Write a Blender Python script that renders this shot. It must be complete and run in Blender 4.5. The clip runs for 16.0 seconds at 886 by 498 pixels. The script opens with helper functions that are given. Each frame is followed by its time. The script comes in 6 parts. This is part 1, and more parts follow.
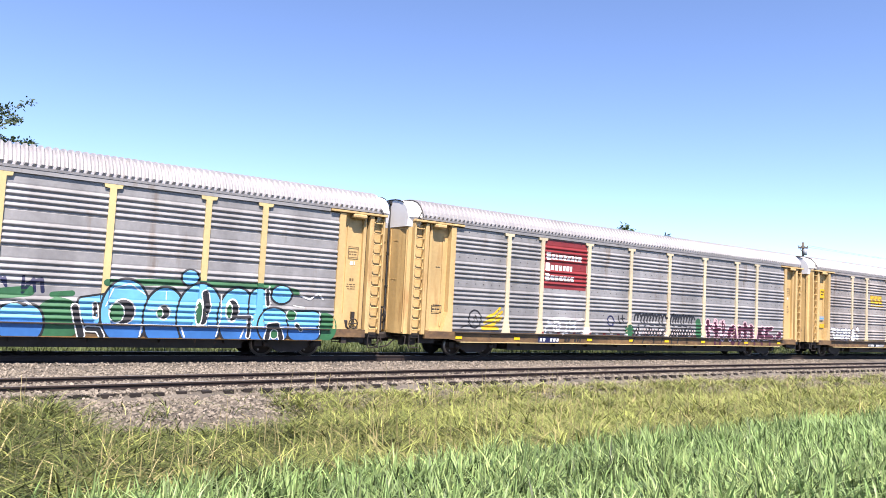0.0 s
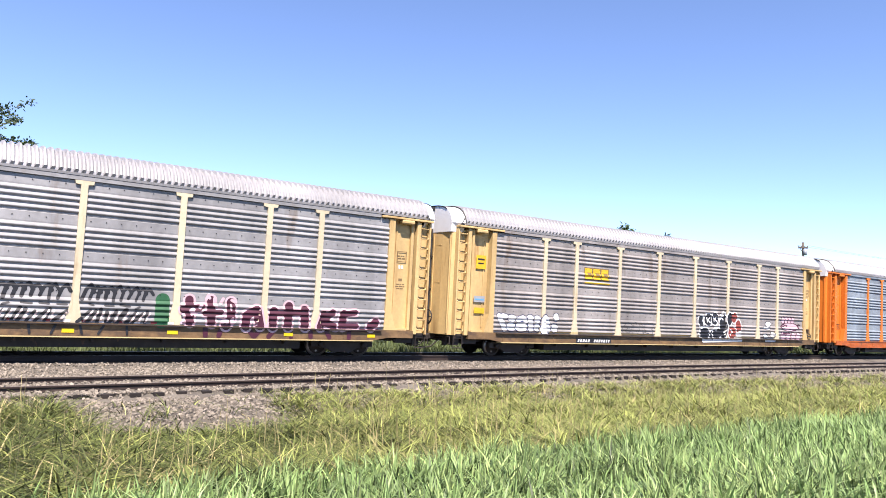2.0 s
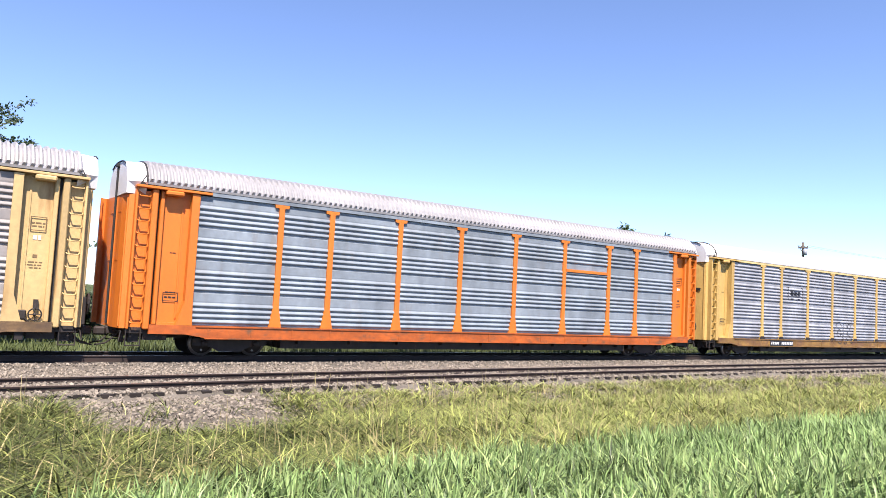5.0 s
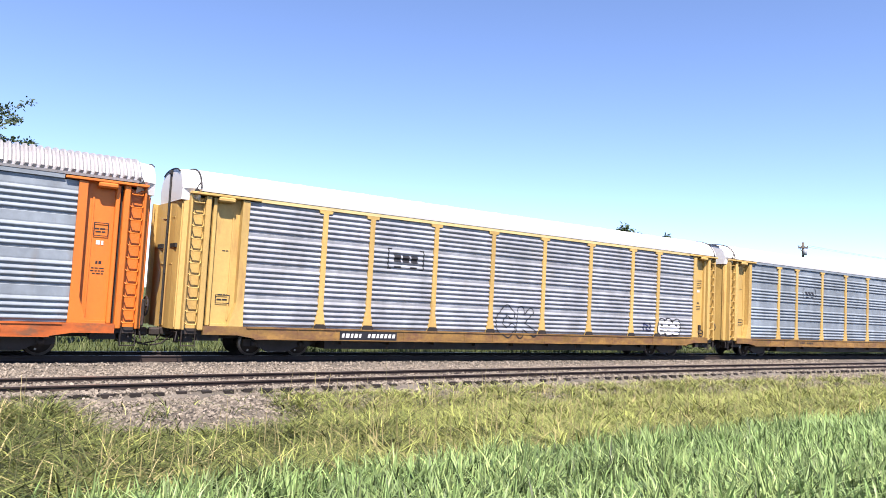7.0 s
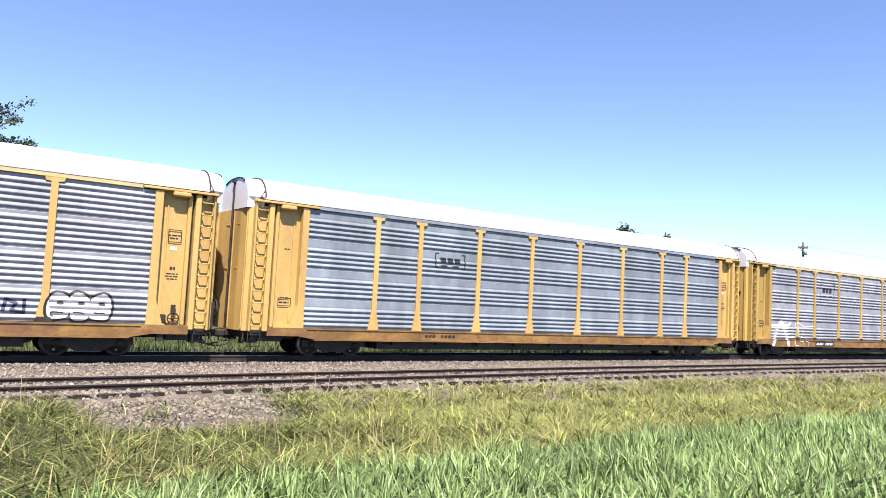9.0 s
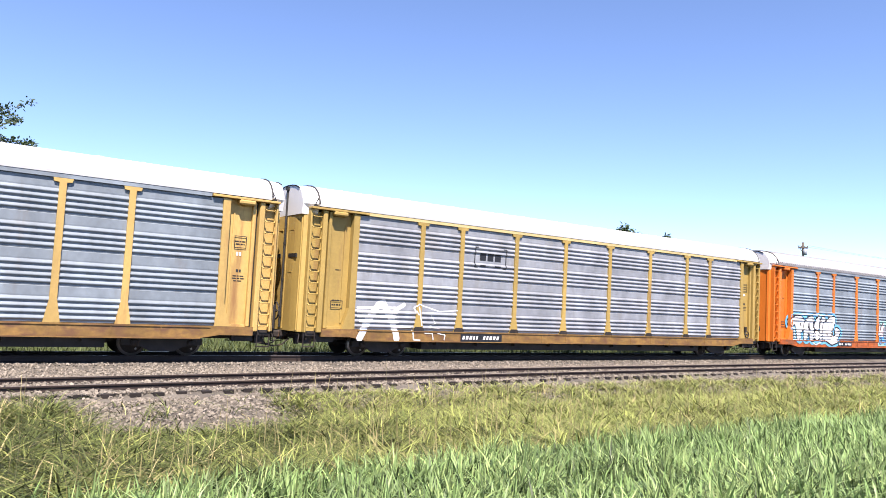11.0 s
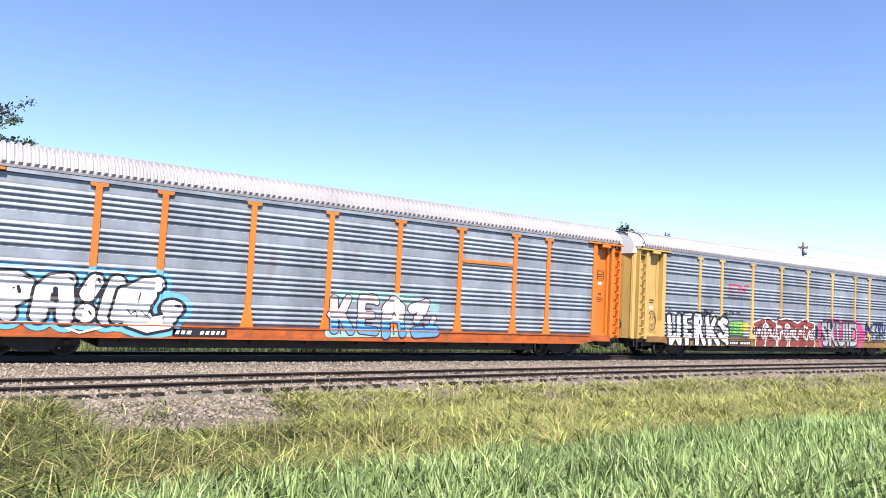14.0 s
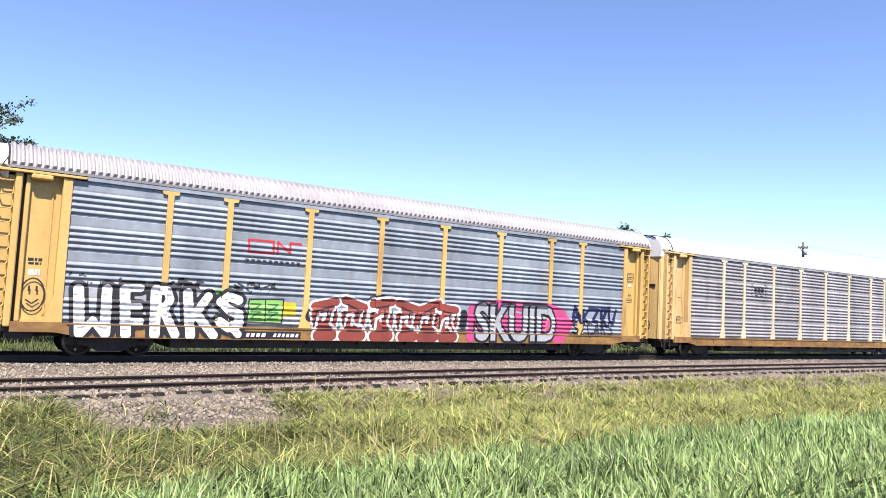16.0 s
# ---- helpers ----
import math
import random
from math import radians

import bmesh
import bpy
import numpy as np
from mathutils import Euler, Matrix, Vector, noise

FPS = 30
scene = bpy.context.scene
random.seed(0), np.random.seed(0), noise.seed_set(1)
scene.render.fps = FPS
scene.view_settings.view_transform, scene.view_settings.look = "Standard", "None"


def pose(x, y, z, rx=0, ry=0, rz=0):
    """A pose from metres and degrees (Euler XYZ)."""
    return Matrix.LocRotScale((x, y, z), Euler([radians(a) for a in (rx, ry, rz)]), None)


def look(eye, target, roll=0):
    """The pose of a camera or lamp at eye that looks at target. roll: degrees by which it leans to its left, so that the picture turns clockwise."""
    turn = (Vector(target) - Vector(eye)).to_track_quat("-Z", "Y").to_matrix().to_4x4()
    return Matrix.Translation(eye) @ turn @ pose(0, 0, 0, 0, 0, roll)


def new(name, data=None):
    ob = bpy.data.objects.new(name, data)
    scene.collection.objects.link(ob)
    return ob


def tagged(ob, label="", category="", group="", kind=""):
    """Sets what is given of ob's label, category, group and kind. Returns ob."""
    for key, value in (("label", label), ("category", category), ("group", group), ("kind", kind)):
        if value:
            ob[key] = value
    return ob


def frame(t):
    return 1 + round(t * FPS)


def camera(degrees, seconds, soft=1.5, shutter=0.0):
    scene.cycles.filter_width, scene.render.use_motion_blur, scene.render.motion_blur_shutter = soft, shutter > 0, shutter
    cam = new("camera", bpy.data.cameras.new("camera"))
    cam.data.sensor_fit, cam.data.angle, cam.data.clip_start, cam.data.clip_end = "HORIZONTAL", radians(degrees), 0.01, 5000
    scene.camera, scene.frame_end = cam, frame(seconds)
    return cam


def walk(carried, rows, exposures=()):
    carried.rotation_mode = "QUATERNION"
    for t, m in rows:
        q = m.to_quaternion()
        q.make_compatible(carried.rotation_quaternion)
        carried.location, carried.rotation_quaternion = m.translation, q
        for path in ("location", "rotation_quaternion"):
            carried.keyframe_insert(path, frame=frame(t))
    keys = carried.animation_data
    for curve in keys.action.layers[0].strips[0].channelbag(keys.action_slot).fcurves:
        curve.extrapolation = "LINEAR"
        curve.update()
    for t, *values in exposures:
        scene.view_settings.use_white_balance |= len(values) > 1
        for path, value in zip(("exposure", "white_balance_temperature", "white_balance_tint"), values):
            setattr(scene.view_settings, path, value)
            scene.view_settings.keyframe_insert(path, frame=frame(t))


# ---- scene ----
# A pinhole camera on a stand, 2.15 m above the rail heads, canted by three degrees.
EYE = (0.0, 0.0, 2.15)
cam = camera(62.0, 16.0, soft=0.6)
CAM = look(EYE, (57.275, 81.665, 9.249), 2.97)
walk(cam, [(0.0, CAM), (16.0, CAM)], [(0.0, 1.27, 6680, 20), (16.0, 1.27, 6680, 20)])

# ---------------------------------------------------------------- daylight
SUN_FROM = Vector((-0.29, -0.62, 1.0)).normalized()
world = bpy.data.worlds.new("sky")
scene.world = world
world.use_nodes = True
wn = world.node_tree
wn.nodes.clear()
sky = wn.nodes.new("ShaderNodeTexSky")
sky.sky_type, sky.sun_disc = "NISHITA", False
sky.sun_elevation = math.asin(SUN_FROM.z)
sky.sun_rotation = math.atan2(SUN_FROM.x, SUN_FROM.y)
sky.air_density, sky.dust_density, sky.ozone_density = 1.0, 0.5, 4.4
sky.altitude = 3500.0
back = wn.nodes.new("ShaderNodeBackground")
back.inputs["Strength"].default_value = 0.121
wout = wn.nodes.new("ShaderNodeOutputWorld")
wn.links.new(sky.outputs[0], back.inputs["Color"])
wn.links.new(back.outputs[0], wout.inputs["Surface"])
sun_data = bpy.data.lights.new("sun", "SUN")
sun_data.energy, sun_data.angle, sun_data.color = 5.0, radians(0.55), (1.0, 0.95, 0.86)
sun = new("sun", sun_data)
sun.matrix_basis = look(SUN_FROM * 80, (0, 0, 0))


# ---------------------------------------------------------------- materials
def shade(name, col, rough=0.6, metal=0.0, var=0.25, big=0.6, fine=14.0, bump=0.15, dirt=None, dirt_amt=0.0,
          streak=1.0, rand=0.0, island=0.0, spec=0.5, bump_scale=None, thin=0.0):
    """A painted, rusty or earthy surface: a base colour that varies at two scales, stains of the colour dirt (stretched
    downwards by streak), fine relief. rand: change of lightness from object to object, island: from piece to piece, thin: light that passes through."""
    m = bpy.data.materials.new(name)
    m.use_nodes = True
    t = m.node_tree
    n, l = t.nodes, t.links
    b = n["Principled BSDF"]
    b.inputs["Metallic"].default_value = metal
    b.inputs["Specular IOR Level"].default_value = spec
    co = n.new("ShaderNodeTexCoord")
    info = n.new("ShaderNodeObjectInfo")
    off = n.new("ShaderNodeVectorMath")
    off.operation = "MULTIPLY_ADD"
    comb = n.new("ShaderNodeCombineXYZ")
    for s in ("X", "Y", "Z"):
        l.new(info.outputs["Random"], comb.inputs[s])
    l.new(comb.outputs[0], off.inputs[0])
    off.inputs[1].default_value = (37.0, 11.0, 0.0)
    l.new(co.outputs["Object"], off.inputs[2])

    def tex(scale, detail, stretch=1.0):
        mp = n.new("ShaderNodeMapping")
        mp.inputs["Scale"].default_value = (1.0, 1.0, 1.0 / stretch)
        l.new(off.outputs[0], mp.inputs[0])
        x = n.new("ShaderNodeTexNoise")
        x.inputs["Scale"].default_value, x.inputs["Detail"].default_value = scale, detail
        x.inputs["Roughness"].default_value = 0.62
        l.new(mp.outputs[0], x.inputs["Vector"])
        return x.outputs[0]

    def ramp(sock, lo, hi):
        r = n.new("ShaderNodeMapRange")
        r.inputs["From Min"].default_value, r.inputs["From Max"].default_value = lo, hi
        l.new(sock, r.inputs["Value"])
        return r.outputs[0]

    def mixc(f, a, c, kind="MIX"):
        x = n.new("ShaderNodeMix")
        x.data_type, x.blend_type = "RGBA", kind
        for i, v in ((0, f), (6, a), (7, c)):
            if isinstance(v, bpy.types.NodeSocket):
                l.new(v, x.inputs[i])
            else:
                x.inputs[i].default_value = v if i == 0 else (*v, 1.0)[:4]
        return x.outputs[2]

    large, small = tex(big, 3.0, streak), tex(fine, 5.0)
    dark = tuple(c * (1 - var) for c in col)
    light = tuple(min(1.0, c * (1 + var)) for c in col)
    c1 = mixc(ramp(large, 0.32, 0.68), dark, light)
    c2 = mixc(ramp(small, 0.35, 0.7), (1 - var * 0.7,) * 3, (1.0, 1.0, 1.0))
    c = mixc(1.0, c1, c2, "MULTIPLY")
    if dirt:
        d = tex(big * 2.3, 6.0, streak * 1.6)
        c = mixc(ramp(d, 0.72 - dirt_amt * 0.35, 0.86 - dirt_amt * 0.25), c, dirt)
    for amount, kind in ((rand, "o"), (island, "i")):
        if amount:
            src = info.outputs["Random"] if kind == "o" else n.new("ShaderNodeNewGeometry").outputs["Random Per Island"]
            hv = n.new("ShaderNodeHueSaturation")
            r = n.new("ShaderNodeMapRange")
            r.inputs["To Min"].default_value, r.inputs["To Max"].default_value = 1 - amount, 1 + amount
            l.new(src, r.inputs["Value"])
            l.new(r.outputs[0], hv.inputs["Value"])
            l.new(c, hv.inputs["Color"])
            c = hv.outputs[0]
    l.new(c, b.inputs["Base Color"])
    rr = n.new("ShaderNodeMapRange")
    rr.inputs["To Min"].default_value, rr.inputs["To Max"].default_value = max(0.05, rough - 0.12), min(1.0, rough + 0.12)
    l.new(small, rr.inputs["Value"])
    l.new(rr.outputs[0], b.inputs["Roughness"])
    if bump:
        bp = n.new("ShaderNodeBump")
        bp.inputs["Strength"].default_value, bp.inputs["Distance"].default_value = bump, 0.02
        l.new(tex(bump_scale or fine * 1.7, 4.0), bp.inputs["Height"])
        l.new(bp.outputs[0], b.inputs["Normal"])
    if thin:
        tr = n.new("ShaderNodeBsdfTranslucent")
        l.new(c, tr.inputs["Color"])
        mx = n.new("ShaderNodeMixShader")
        mx.inputs[0].default_value = thin
        l.new(b.outputs[0], mx.inputs[1])
        l.new(tr.outputs[0], mx.inputs[2])
        l.new(mx.outputs[0], n["Material Output"].inputs["Surface"])
    return m


RUST = (0.123, 0.058, 0.027)
M = {
    "yellow": shade("weathered_yellow_paint", (0.46, 0.305, 0.095), 0.55, 0, 0.18, 0.8, 9, 0.06, (0.254, 0.131, 0.046), 0.4, 4.0),
    "gold": shade("darkened_golden_paint", (0.36, 0.245, 0.065), 0.6, 0, 0.2, 0.8, 9, 0.06, (0.2, 0.11, 0.04), 0.45, 4.0),
    "pale_yellow": shade("faded_yellow_paint", (0.477, 0.377, 0.177), 0.6, 0, 0.14, 0.8, 9, 0.06, (0.262, 0.154, 0.062), 0.2, 3.0),
    "cream": shade("chalky_cream_paint", (0.493, 0.431, 0.293), 0.6, 0, 0.16, 0.8, 9, 0.06, (0.277, 0.185, 0.092), 0.25, 3.0),
    "mid_yellow": shade("sun_bleached_yellow_paint", (0.485, 0.339, 0.146), 0.58, 0, 0.2, 0.8, 9, 0.06, (0.262, 0.139, 0.046), 0.5, 4.0),
    "orange": shade("orange_paint", (0.554, 0.146, 0.015), 0.5, 0, 0.12, 0.8, 9, 0.05, (0.269, 0.077, 0.023), 0.2, 3.0),
    "sill_yellow": shade("rusty_yellow_sill", (0.231, 0.127, 0.032), 0.65, 0, 0.35, 0.9, 8, 0.15, RUST, 0.75, 0.35),
    "sill_pale": shade("brown_grimy_sill", (0.165, 0.098, 0.042), 0.7, 0, 0.4, 0.9, 8, 0.15, (0.07, 0.042, 0.024), 0.75, 0.35),
    "sill_orange": shade("rusty_orange_sill", (0.385, 0.085, 0.011), 0.6, 0, 0.3, 0.9, 8, 0.1, RUST, 0.6, 0.35),
    "zinc_dull": shade("weathered_galvanised_steel", (0.25, 0.25, 0.252), 0.68, 0.15, 0.24, 0.7, 6, 0.06, (0.154, 0.123, 0.1), 0.35, 3.5, 0.08),
    "zinc_brown": shade("browned_galvanised_steel", (0.258, 0.24, 0.227), 0.68, 0.15, 0.27, 0.7, 6, 0.06, (0.131, 0.1, 0.077), 0.4, 3.5, 0.08),
    "zinc_blue": shade("clean_galvanised_steel", (0.205, 0.243, 0.275), 0.68, 0.15, 0.24, 0.8, 4, 0.05, (0.177, 0.181, 0.185), 0.42, 2.5, 0.07),
    "zinc_light": shade("pale_galvanised_steel", (0.258, 0.275, 0.302), 0.68, 0.15, 0.24, 0.9, 3.5, 0.05, (0.208, 0.212, 0.216), 0.55, 1.6, 0.06),
    "roof_zinc": shade("galvanised_roof_sheet", (0.323, 0.316, 0.316), 0.45, 0.25, 0.12, 0.5, 5, 0.05, (0.308, 0.285, 0.262), 0.3, 1.0),
    "roof_white": shade("white_roof_paint", (0.616, 0.616, 0.608), 0.5, 0, 0.05, 0.4, 4, 0.04, (0.385, 0.362, 0.323), 0.12, 1.0),
    "black": shade("black_grease", (0.019, 0.018, 0.017), 0.6, 0.0, 0.3, 2, 12, 0.3),
    "iron": shade("grimy_bogie_iron", (0.025, 0.019, 0.016), 0.7, 0.1, 0.4, 2, 12, 0.3, RUST, 0.3),
    "tread": shade("polished_wheel_steel", (0.269, 0.254, 0.239), 0.35, 0.8, 0.2, 3, 20, 0.05),
    "rail": shade("rusty_rail_steel", (0.027, 0.016, 0.012), 0.75, 0.1, 0.35, 1.2, 20, 0.25, (0.039, 0.023, 0.017), 0.4),
    "railhead": shade("worn_rail_head", (0.323, 0.277, 0.246), 0.4, 0.7, 0.2, 1.0, 20, 0.05, RUST, 0.35),
    "sleeper": shade("weathered_sleeper_wood", (0.017, 0.012, 0.0095), 0.9, 0, 0.35, 3, 25, 0.5, (0.03, 0.02, 0.015), 0.3, 1, 0.25),
    "ballast": shade("crushed_stone_bed", (0.115, 0.1, 0.08), 0.95, 0, 0.4, 1.4, 22, 0.9, (0.15, 0.13, 0.105), 0.35, bump_scale=26),
    "stone": shade("crushed_stone", (0.205, 0.176, 0.138), 0.95, 0, 0.2, 3, 30, 0.3, island=0.45),
    # earth coloured near black: the shade between grass blades is in its base colour
    "earth": shade("shade_darkened_earth", (0.024, 0.02, 0.011), 1.0, 0, 0.4, 0.25, 5, 0.7, (0.035, 0.048, 0.016), 0.6, bump_scale=9, spec=0.1),
    "red": shade("red_panel_paint", (0.208, 0.023, 0.025), 0.5, 0.0, 0.15, 0.8, 8, 0.04, (0.154, 0.031, 0.027), 0.25, 2.5),
    "white": shade("white_sprayed_paint", (0.616, 0.616, 0.608), 0.55, 0, 0.07, 1.5, 8, 0.03),
    "faded": shade("faded_brown_stencil", (0.154, 0.1, 0.046), 0.6, 0, 0.3, 2, 8, 0.03),
    "ink": shade("black_sprayed_paint", (0.014, 0.014, 0.017), 0.5, 0, 0.2, 2, 8, 0.03),
    "logo_yellow": shade("yellow_stencil_paint", (0.578, 0.354, 0.015), 0.5, 0, 0.12, 2, 8, 0.03),
    "sky_blue": shade("pale_blue_sprayed_paint", (0.108, 0.362, 0.578), 0.5, 0, 0.12, 1.0, 7, 0.03),
    "deep_blue": shade("blue_sprayed_paint", (0.025, 0.123, 0.347), 0.5, 0, 0.15, 1.0, 7, 0.03),
    "navy": shade("navy_sprayed_paint", (0.009, 0.012, 0.054), 0.5, 0, 0.2, 1.0, 7, 0.03),
    "green": shade("dark_green_sprayed_paint", (0.019, 0.108, 0.042), 0.55, 0, 0.25, 1.0, 7, 0.03),
    "lime": shade("light_green_sprayed_paint", (0.177, 0.424, 0.092), 0.5, 0, 0.15, 1.0, 7, 0.03),
    "brick_red": shade("brown_red_sprayed_paint", (0.2, 0.039, 0.027), 0.55, 0, 0.2, 1.0, 7, 0.03),
    "pink": shade("pink_sprayed_paint", (0.4, 0.05, 0.146), 0.5, 0, 0.15, 1.0, 7, 0.03),
    "sign_red": shade("red_sign_paint", (0.424, 0.023, 0.031), 0.5, 0, 0.12, 1.0, 7, 0.03),
    "light_pink": shade("pale_pink_sprayed_paint", (0.508, 0.354, 0.385), 0.5, 0, 0.12, 1.0, 7, 0.03),
    "maroon": shade("maroon_sprayed_paint", (0.058, 0.009, 0.023), 0.5, 0, 0.2, 1.0, 7, 0.03),
    "grey": shade("grey_sprayed_paint", (0.277, 0.293, 0.308), 0.5, 0, 0.15, 1.0, 7, 0.03),
    "mid_blue": shade("sky_blue_sprayed_paint", (0.089, 0.277, 0.493), 0.5, 0, 0.15, 1.0, 7, 0.03),
    "blush": shade("blush_white_sprayed_paint", (0.57, 0.462, 0.439), 0.5, 0, 0.1, 1.0, 7, 0.03),
    "teal": shade("pale_teal_sprayed_paint", (0.231, 0.424, 0.4), 0.5, 0, 0.15, 1.0, 7, 0.03),
    "marker": shade("yellow_reflective_tape", (0.654, 0.431, 0.008), 0.35, 0, 0.08, 2, 8, 0.02),
    "bark": shade("grey_brown_bark", (0.1, 0.077, 0.058), 0.95, 0, 0.3, 3, 20, 0.6),
    "leaf": shade("dark_tree_leaf", (0.039, 0.065, 0.022), 0.6, 0, 0.25, 0.6, 6, 0.0, island=0.45, thin=0.2),
    "field": shade("green_field", (0.065, 0.085, 0.031), 1.0, 0, 0.35, 0.12, 3, 0.5, (0.108, 0.1, 0.046), 0.4, spec=0.1),
    "field_grass": shade("field_grass", (0.073, 0.092, 0.028), 0.6, 0, 0.3, 0.3, 6, 0.0, (0.154, 0.154, 0.062), 0.4, island=0.4, spec=0.2),
    "pole": shade("weathered_pole_wood", (0.1, 0.085, 0.069), 0.9, 0, 0.3, 2, 20, 0.3),
    "grass_green": shade("lush_green_grass", (0.165, 0.248, 0.086), 0.45, 0, 0.25, 0.5, 6, 0.0, (0.131, 0.169, 0.046), 0.3, island=0.75, spec=0.25, thin=0.14),
    "grass_pale": shade("pale_green_grass", (0.269, 0.354, 0.131), 0.5, 0, 0.2, 0.5, 6, 0.0, island=0.5, spec=0.3, thin=0.14),
    "grass_dry": shade("yellowing_weeds", (0.255, 0.28, 0.08), 0.6, 0, 0.3, 0.45, 6, 0.0, (0.085, 0.123, 0.023), 0.55, island=0.75, spec=0.3, thin=0.12),
    "grass_olive": shade("dark_olive_weeds", (0.088, 0.108, 0.027), 0.6, 0, 0.3, 0.45, 6, 0.0, (0.162, 0.154, 0.039), 0.45, island=0.8, spec=0.3, thin=0.12),
    "grass_straw": shade("dry_straw_stalks", (0.323, 0.277, 0.131), 0.7, 0, 0.2, 0.5, 6, 0.0, island=0.3, spec=0.25),
}


# ---------------------------------------------------------------- mesh helpers
def from_bm(name, bm, mats):
    me = bpy.data.meshes.new(name)
    bm.normal_update()
    bm.to_mesh(me)
    bm.free()
    for k in ([mats] if isinstance(mats, str) else mats):
        me.materials.append(M[k])
    return me


def part(name, mesh, parent, at=None, label=""):
    ob = new(name, mesh)
    ob.parent = parent
    if at is not None:
        ob.matrix_basis = at
    return tagged(ob, label) if label else ob


def box(bm, x0, x1, y0, y1, z0, z1, mat=0, bev=0.0):
    g = bmesh.ops.create_cube(bm, size=1.0, matrix=Matrix.LocRotScale(
        ((x0 + x1) / 2, (y0 + y1) / 2, (z0 + z1) / 2), None, (abs(x1 - x0), abs(y1 - y0), abs(z1 - z0))))
    fs = {f for v in g["verts"] for f in v.link_faces}
    for f in fs:
        f.material_index = mat
    if bev:
        es = {e for v in g["verts"] for e in v.link_edges}
        r = bmesh.ops.bevel(bm, geom=list(es), offset=bev, segments=1, affect="EDGES")
        for f in r["faces"]:
            f.material_index = mat


def rod(bm, a, b, r, sides=6, mat=0, r2=None):
    a, b = Vector(a), Vector(b)
    q = (b - a).to_track_quat("Z", "Y").to_matrix().to_4x4()
    g = bmesh.ops.create_cone(bm, cap_ends=True, segments=sides, radius1=r, radius2=r if r2 is None else r2, depth=(b - a).length,
                              matrix=Matrix.Translation((a + b) / 2) @ q)
    for f in {f for v in g["verts"] for f in v.link_faces}:
        f.material_index = mat
        f.smooth = sides > 6


def prism(bm, pts, y0, y1, mat=0):
    """The outline pts (x, z) from y0 to y1."""
    a = [bm.verts.new((x, y0, z)) for x, z in pts]
    b = [bm.verts.new((x, y1, z)) for x, z in pts]
    n = len(pts)
    fs = [bm.faces.new(a), bm.faces.new(b[::-1])]
    fs += [bm.faces.new((a[i], b[i], b[(i + 1) % n], a[(i + 1) % n])) for i in range(n)]
    for f in fs:
        f.material_index = mat
    bmesh.ops.recalc_face_normals(bm, faces=fs)


def sheet(name, mats, verts, faces, idx=None, smooth=False):
    me = bpy.data.meshes.new(name)
    me.from_pydata(verts, [], faces)
    for k in ([mats] if isinstance(mats, str) else mats):
        me.materials.append(M[k])
    if idx is not None:
        me.polygons.foreach_set("material_index", idx)
    if smooth:
        me.polygons.foreach_set("use_smooth", [True] * len(me.polygons))
    me.update()
    return me


# ---------------------------------------------------------------- the railway cars
PITCH = 28.6          # coupler to coupler
TRACK_Y = 24.9        # centre line of the far track
POSTS = (1.42, 4.26, 7.10, 8.99)
EDGE = 11.74          # outer edge of the sheeted side
BODY = 13.64          # end of the body
SILL = 1.55           # half-width over posts and sill
Z_SILL, Z_DECK, Z_TOP = 0.62, 1.00, 5.10


def side_profile(ribs, rib_pitch):
    """Height and depth of the pressed side sheet, bottom to top: four sections, each of ribs and a flat band."""
    pts, sec = [], (Z_TOP - Z_DECK) / 4
    for k in range(4):
        z = Z_DECK + k * sec
        pts.append((z + 0.004, 1.468))
        pts.append((z + 0.018, 1.478))
        zz = z + 0.05
        for _ in range(ribs):
            p = rib_pitch
            pts += [(zz + 0.06 * p, 1.470), (zz + 0.27 * p, 1.523), (zz + 0.38 * p, 1.530), (zz + 0.52 * p, 1.523), (zz + 0.90 * p, 1.470)]
            zz += p
        pts += [(zz + 0.03, 1.476), (z + sec - 0.012, 1.478)]
    return pts


PROFILES = {"banded": side_profile(4, 0.172), "dense": side_profile(5, 0.178)}


def depth_at(kind, x, z):
    """How far the painted surface stands out from the car's centre at (x, z)."""
    ax = abs(x)
    if z < Z_DECK:
        return SILL + 0.012
    if ax > 11.98:
        return 1.36 if ax < 12.9 else 1.50
    w = 0.105 + (0.12 * (1.62 - z) / 0.55 if z < 1.62 else 0.0)
    if any(abs(ax - p) < w for p in POSTS) or ax > EDGE:
        return SILL + 0.006
    pr = PROFILES[kind]
    for (z0, d0), (z1, d1) in zip(pr, pr[1:]):
        if z0 <= z <= z1:
            return d0 + (d1 - d0) * (z - z0) / (z1 - z0)
    return 1.478


CACHE = {}


def cached(key, make):
    if key not in CACHE:
        CACHE[key] = make()
    return CACHE[key]


def panel_mesh(kind, width, mat):
    pr = PROFILES[kind]
    vs, fs = [], []
    for z, d in pr:
        vs += [(-width / 2, -d, z), (width / 2, -d, z)]
    for i in range(len(pr) - 1):
        a = 2 * i
        fs.append((a, a + 1, a + 3, a + 2))
    n = len(vs)
    vs += [(-width / 2, -1.44, Z_DECK), (width / 2, -1.44, Z_DECK), (-width / 2, -1.44, Z_TOP), (width / 2, -1.44, Z_TOP)]
    fs.append((n + 1, n, n + 2, n + 3))
    return sheet("side_panel", mat, vs, fs)


